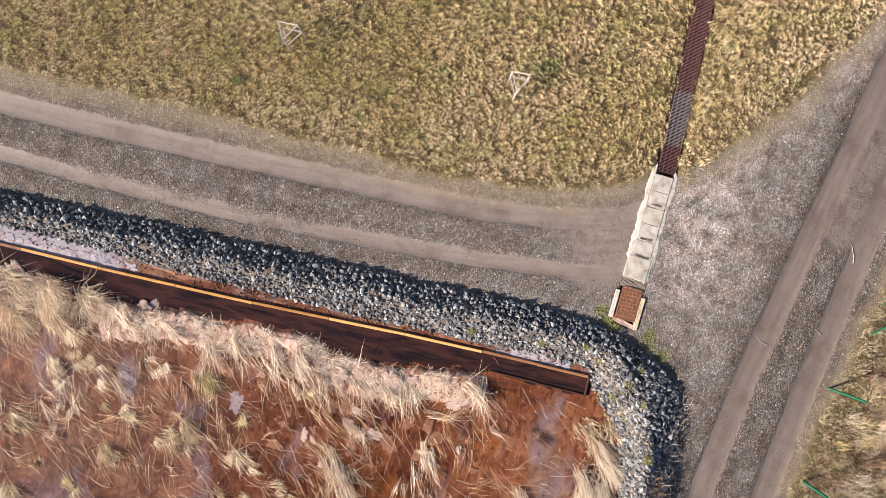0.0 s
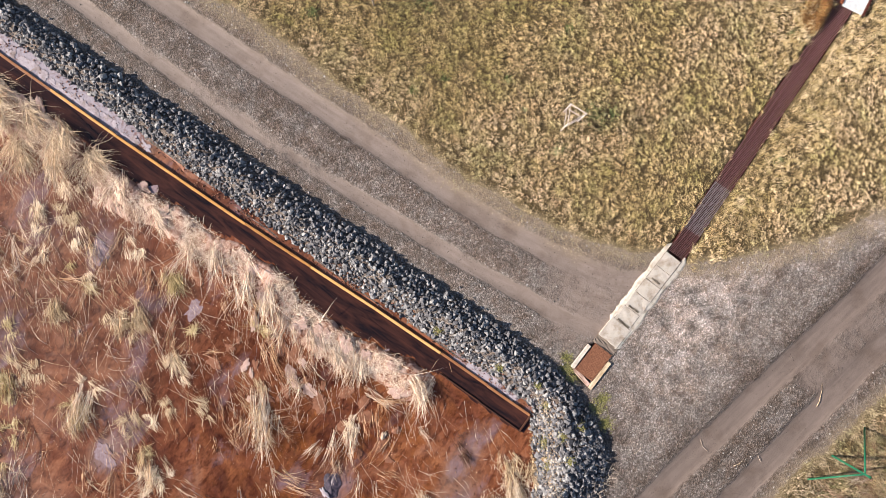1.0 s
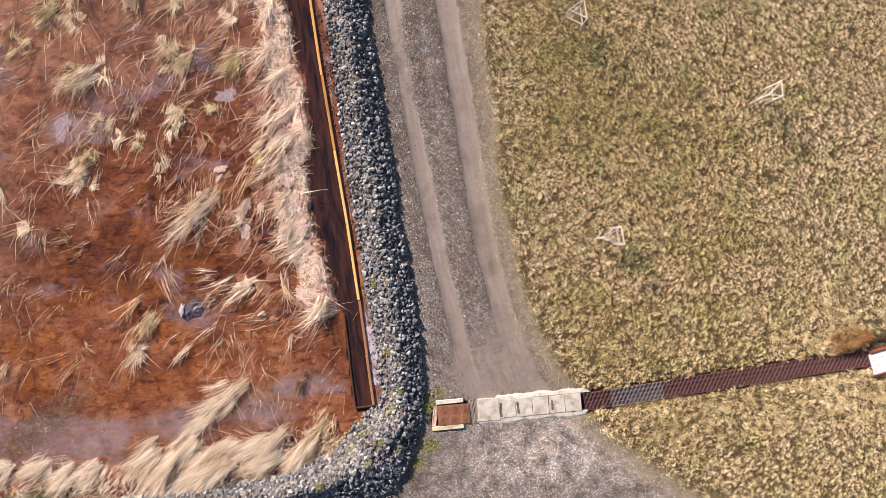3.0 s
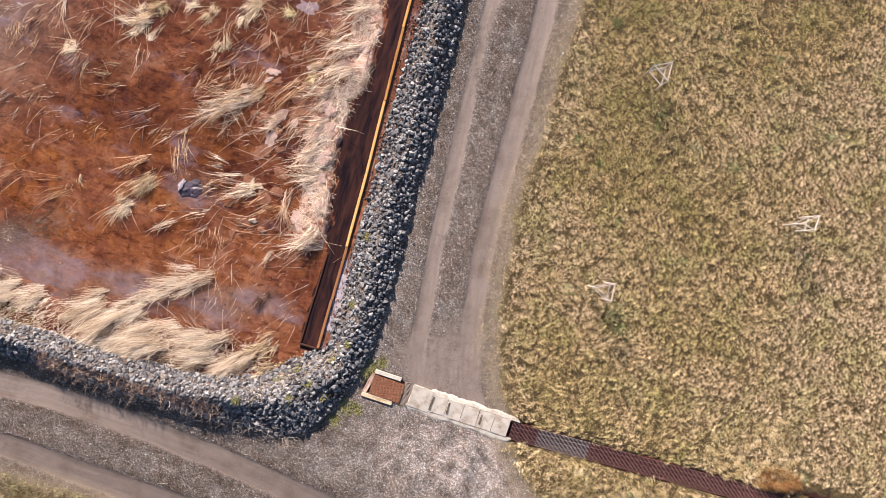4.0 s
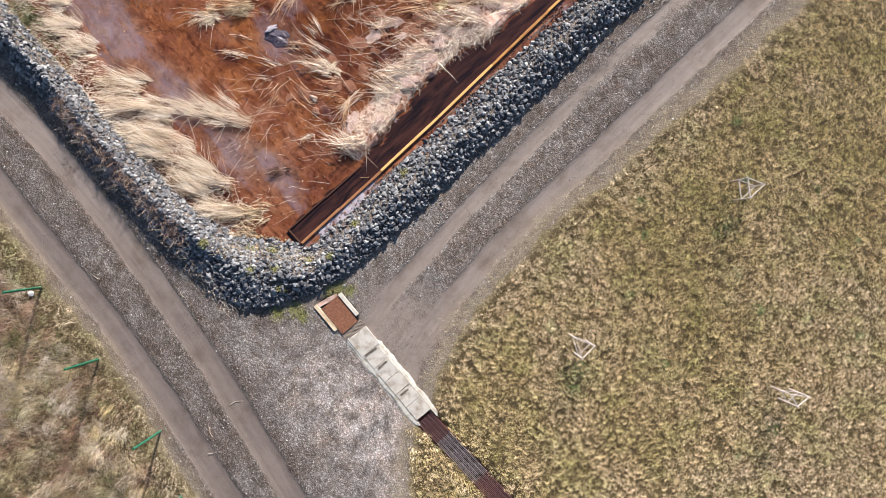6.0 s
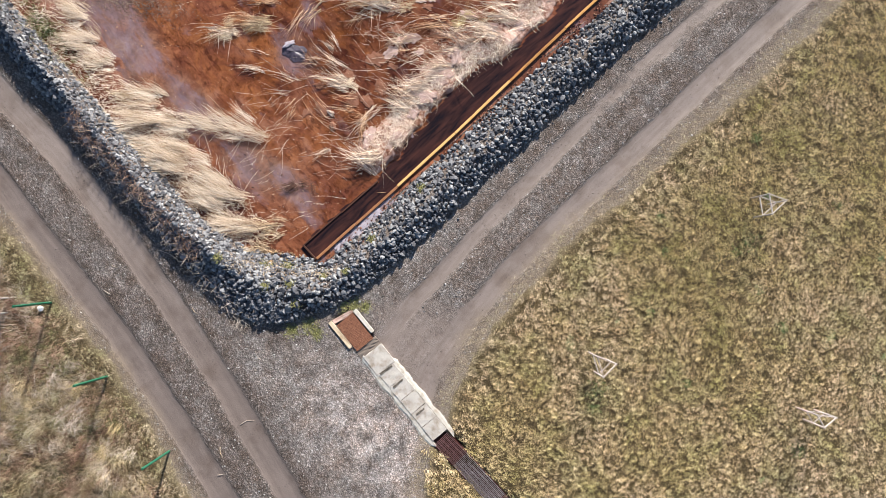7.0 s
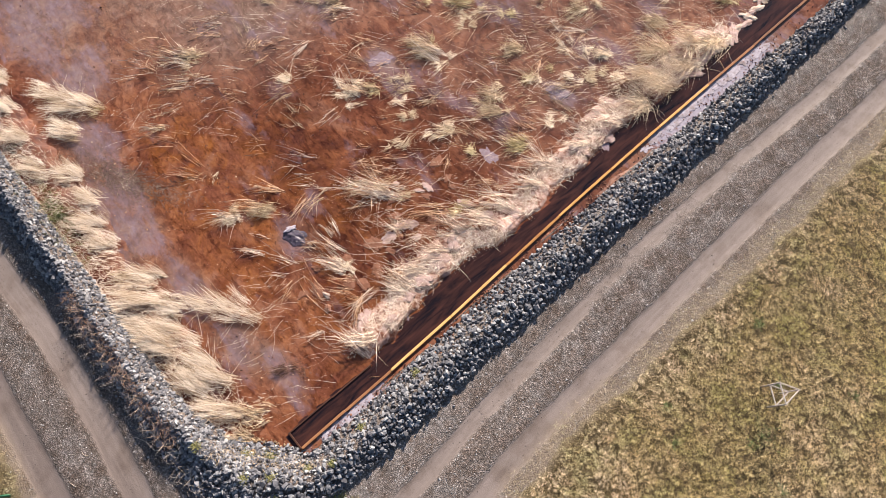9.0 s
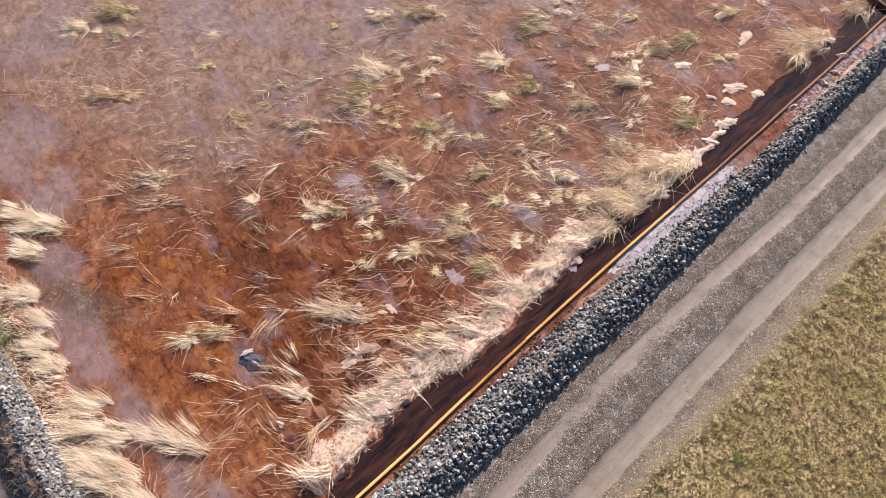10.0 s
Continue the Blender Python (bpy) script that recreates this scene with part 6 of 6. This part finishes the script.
rim = patch("rim", "pale dried rim", "", 0, 0, 0.12, M_FROTH, 34, 0.03, 0.01, 0.03, 2.6, 0, 1.0)
rim.parent, rim.matrix_basis = wet_sheet, pose(-0.3, 0.2, 0.045, 0, 8, 55)
patch("foam_rag", "small pale rag of dried foam on the mud", "crust", -3.68, 3.95, 0.2, M_FOAM, 32, 0.04, 0.03, 0.05, 0.5, 100, 1.0)
patch("foam_rag", "small tan rag of crust on the mud", "crust", -3.25, 3.68, 0.2, M_CRUST, 33, 0.04, 0.03, 0.06, 0.6, 60, 1.0)
hay_tuft(-2.4, 1.3, 0.45, 1.8, 1.2, M_DEBRIS, "dark raft of sodden stems ringed by lilac film", 690)
for k, (x, y, r) in enumerate([(-0.62, 34.0, 0.25), (-0.3, 31.8, 0.25), (-0.2, 32.8, 0.25), (-0.35, 29.5, 0.16), (-1.6, 34.4, 0.3), (-2.81, 28.38, 0.42), (-2.41, 27.56, 0.36), (-1.87, 28.95, 0.36), (-4.38, 31.47, 0.4), (-5.18, 27.76, 0.34), (-3.78, 26.24, 0.26), (-4.12, 29.81, 0.22), (-6.1, 31.7, 0.3), (-1.8, 26.3, 0.3), (-3.1, 27.2, 0.2)]):
    patch("foam_flake", "flat ragged flake of ivory crust stranded beside the channel", "crust", x, y, r * 0.8, (M_FOAM, M_FOAM, M_FILM_PINK)[k % 3], 50 + k, 0.02, 0.03, 0.12 if k < 4 else 0.05, random.uniform(1.2, 2.2), random.gauss(60, 25), 1.0)
# ivory crust along the mat's waterline
for k in range(17):
    y = 20.8 + 0.36 * k + random.uniform(-0.1, 0.1)
    patch("crust_edge", "ivory crust dried along the reed mat's waterline", "crust", float(edge_x(y)) - random.uniform(0.02, 0.2), y, random.uniform(0.14, 0.26), (M_FOAM, M_FILM_PINK)[k % 2], 270 + k, 0.03 + 0.002 * (k % 3), 0.04, 0.05, random.uniform(1.8, 3.0), 90 + random.gauss(0, 25), 1.0)
for k in range(48):
    x, y = random.gauss(-3.6, 0.9), random.gauss(7.8, 1.9)
    x = min(x, -2.2)
    patch("crust_flake", "ragged flake of rust-brown ochre crust", "flake", x, y, random.uniform(0.08, 0.26), M_FLAKE if k % 5 else M_FILM_PINK, 80 + k, 0.02, 0.012, 0.012, random.uniform(1.2, 2.6), random.gauss(50, 40), 1.0)
# flecks of ochre scum and leaf bits on the water
n = 9000
fx, fy = rng.uniform(-27, -0.9, n), rng.uniform(-1.2, 38, n)
ok = (fx < edge_x(fy) - 0.1) & (fbm(fx * 0.7, fy * 0.7, 18, 4) > 0.40 + 0.2 * rng.random(n))
fx, fy = fx[ok], fy[ok]
fl = lay(fx, fy)
keep = fl["pond"] & (fl["d_in"] > 0.2)
fp = np.column_stack([fx, fy, np.maximum(fl["z"], WATER) + 0.006])[keep]
flake = np.array([(0.5, 0, 0), (0.15, 0.4, 0.06), (-0.5, 0.1, 0.0), (-0.1, -0.35, 0.05), (0, 0, -0.15)])
flakef = np.array([(0, 1, 3), (1, 2, 3), (1, 0, 4), (2, 1, 4), (3, 2, 4), (0, 3, 4)])
rot = turns(len(fp), False)
size = 0.012 + 0.07 * rng.random(len(fp)) ** 4
v = (np.einsum("nij,vj->nvi", rot, flake) * size[:, None, None] + fp[:, None]).reshape(-1, 3)
f = (np.arange(len(fp))[:, None, None] * 5 + flakef[None]).reshape(-1, 3)
tagged(new("scum_flecks", mesh_np("scum_flecks", v, f, [M_REED_RUSTY])), "pale and rusty flecks of leaf scum on the water", "scum", kind="stuff")
# dark leaf debris drifted together in bands
n = 36000
fx, fy = rng.uniform(-26, -0.9, n), rng.uniform(-1.0, 34, n)
band = fbm(fx * 0.5 + fy * 0.3, fy * 1.1 - fx * 0.6, 19, 4) + 0.3 * np.exp(-(((fx + 12.6) / 1.6) ** 2) - ((fy - 0.9 - 0.5 * (fx + 12.6)) / 0.5) ** 2)
ok = (fx < edge_x(fy) - 0.1) & (band > 0.575 + 0.14 * rng.random(n))
fx, fy = fx[ok], fy[ok]
fl = lay(fx, fy)
keep = fl["pond"] & (fl["d_in"] > 0.2)
fp = np.column_stack([fx, fy, np.maximum(fl["z"], WATER) + 0.008])[keep]
rot = turns(len(fp), False)
size = 0.02 + 0.12 * rng.random(len(fp)) ** 4
v = (np.einsum("nij,vj->nvi", rot, flake * (1, 0.45, 1)) * size[:, None, None] + fp[:, None]).reshape(-1, 3)
f = (np.arange(len(fp))[:, None, None] * 5 + flakef[None]).reshape(-1, 3)
tagged(new("leaf_debris", mesh_np("leaf_debris", v, f, [M_DEBRIS])), "dark sodden leaf and stem debris on the water", "debris", kind="stuff")
# drift of sodden stems and pale flecks in the lilac water off the south bank
n = 2600
along_x, along_y = rng.normal(0, 1.35, n), rng.normal(0, 0.34, n)
dx_, dy_ = -12.7 + 0.86 * along_x - 0.5 * along_y, 0.75 + 0.5 * along_x + 0.86 * along_y
dl = lay(dx_, dy_)
ok = dl["pond"] & (dl["d_in"] > 0.3)
dp = np.column_stack([dx_, dy_, np.maximum(dl["z"], WATER) + 0.006])[ok]
n = len(dp)
v, f = strips(dp, 0.5 + rng.normal(0, 0.7, n), rng.uniform(0.03, 0.2, n), rng.uniform(0.008, 0.022, n), np.full((2, n), 1.54), rng.normal(0, 0.3, (2, n)), floor=WATER + 0.006)
tagged(new("debris_drift", mesh_np("debris_drift", v, f, [M_DRIFT])), "drift of sodden brown stems and pale flecks on lilac water", "debris", kind="stuff")
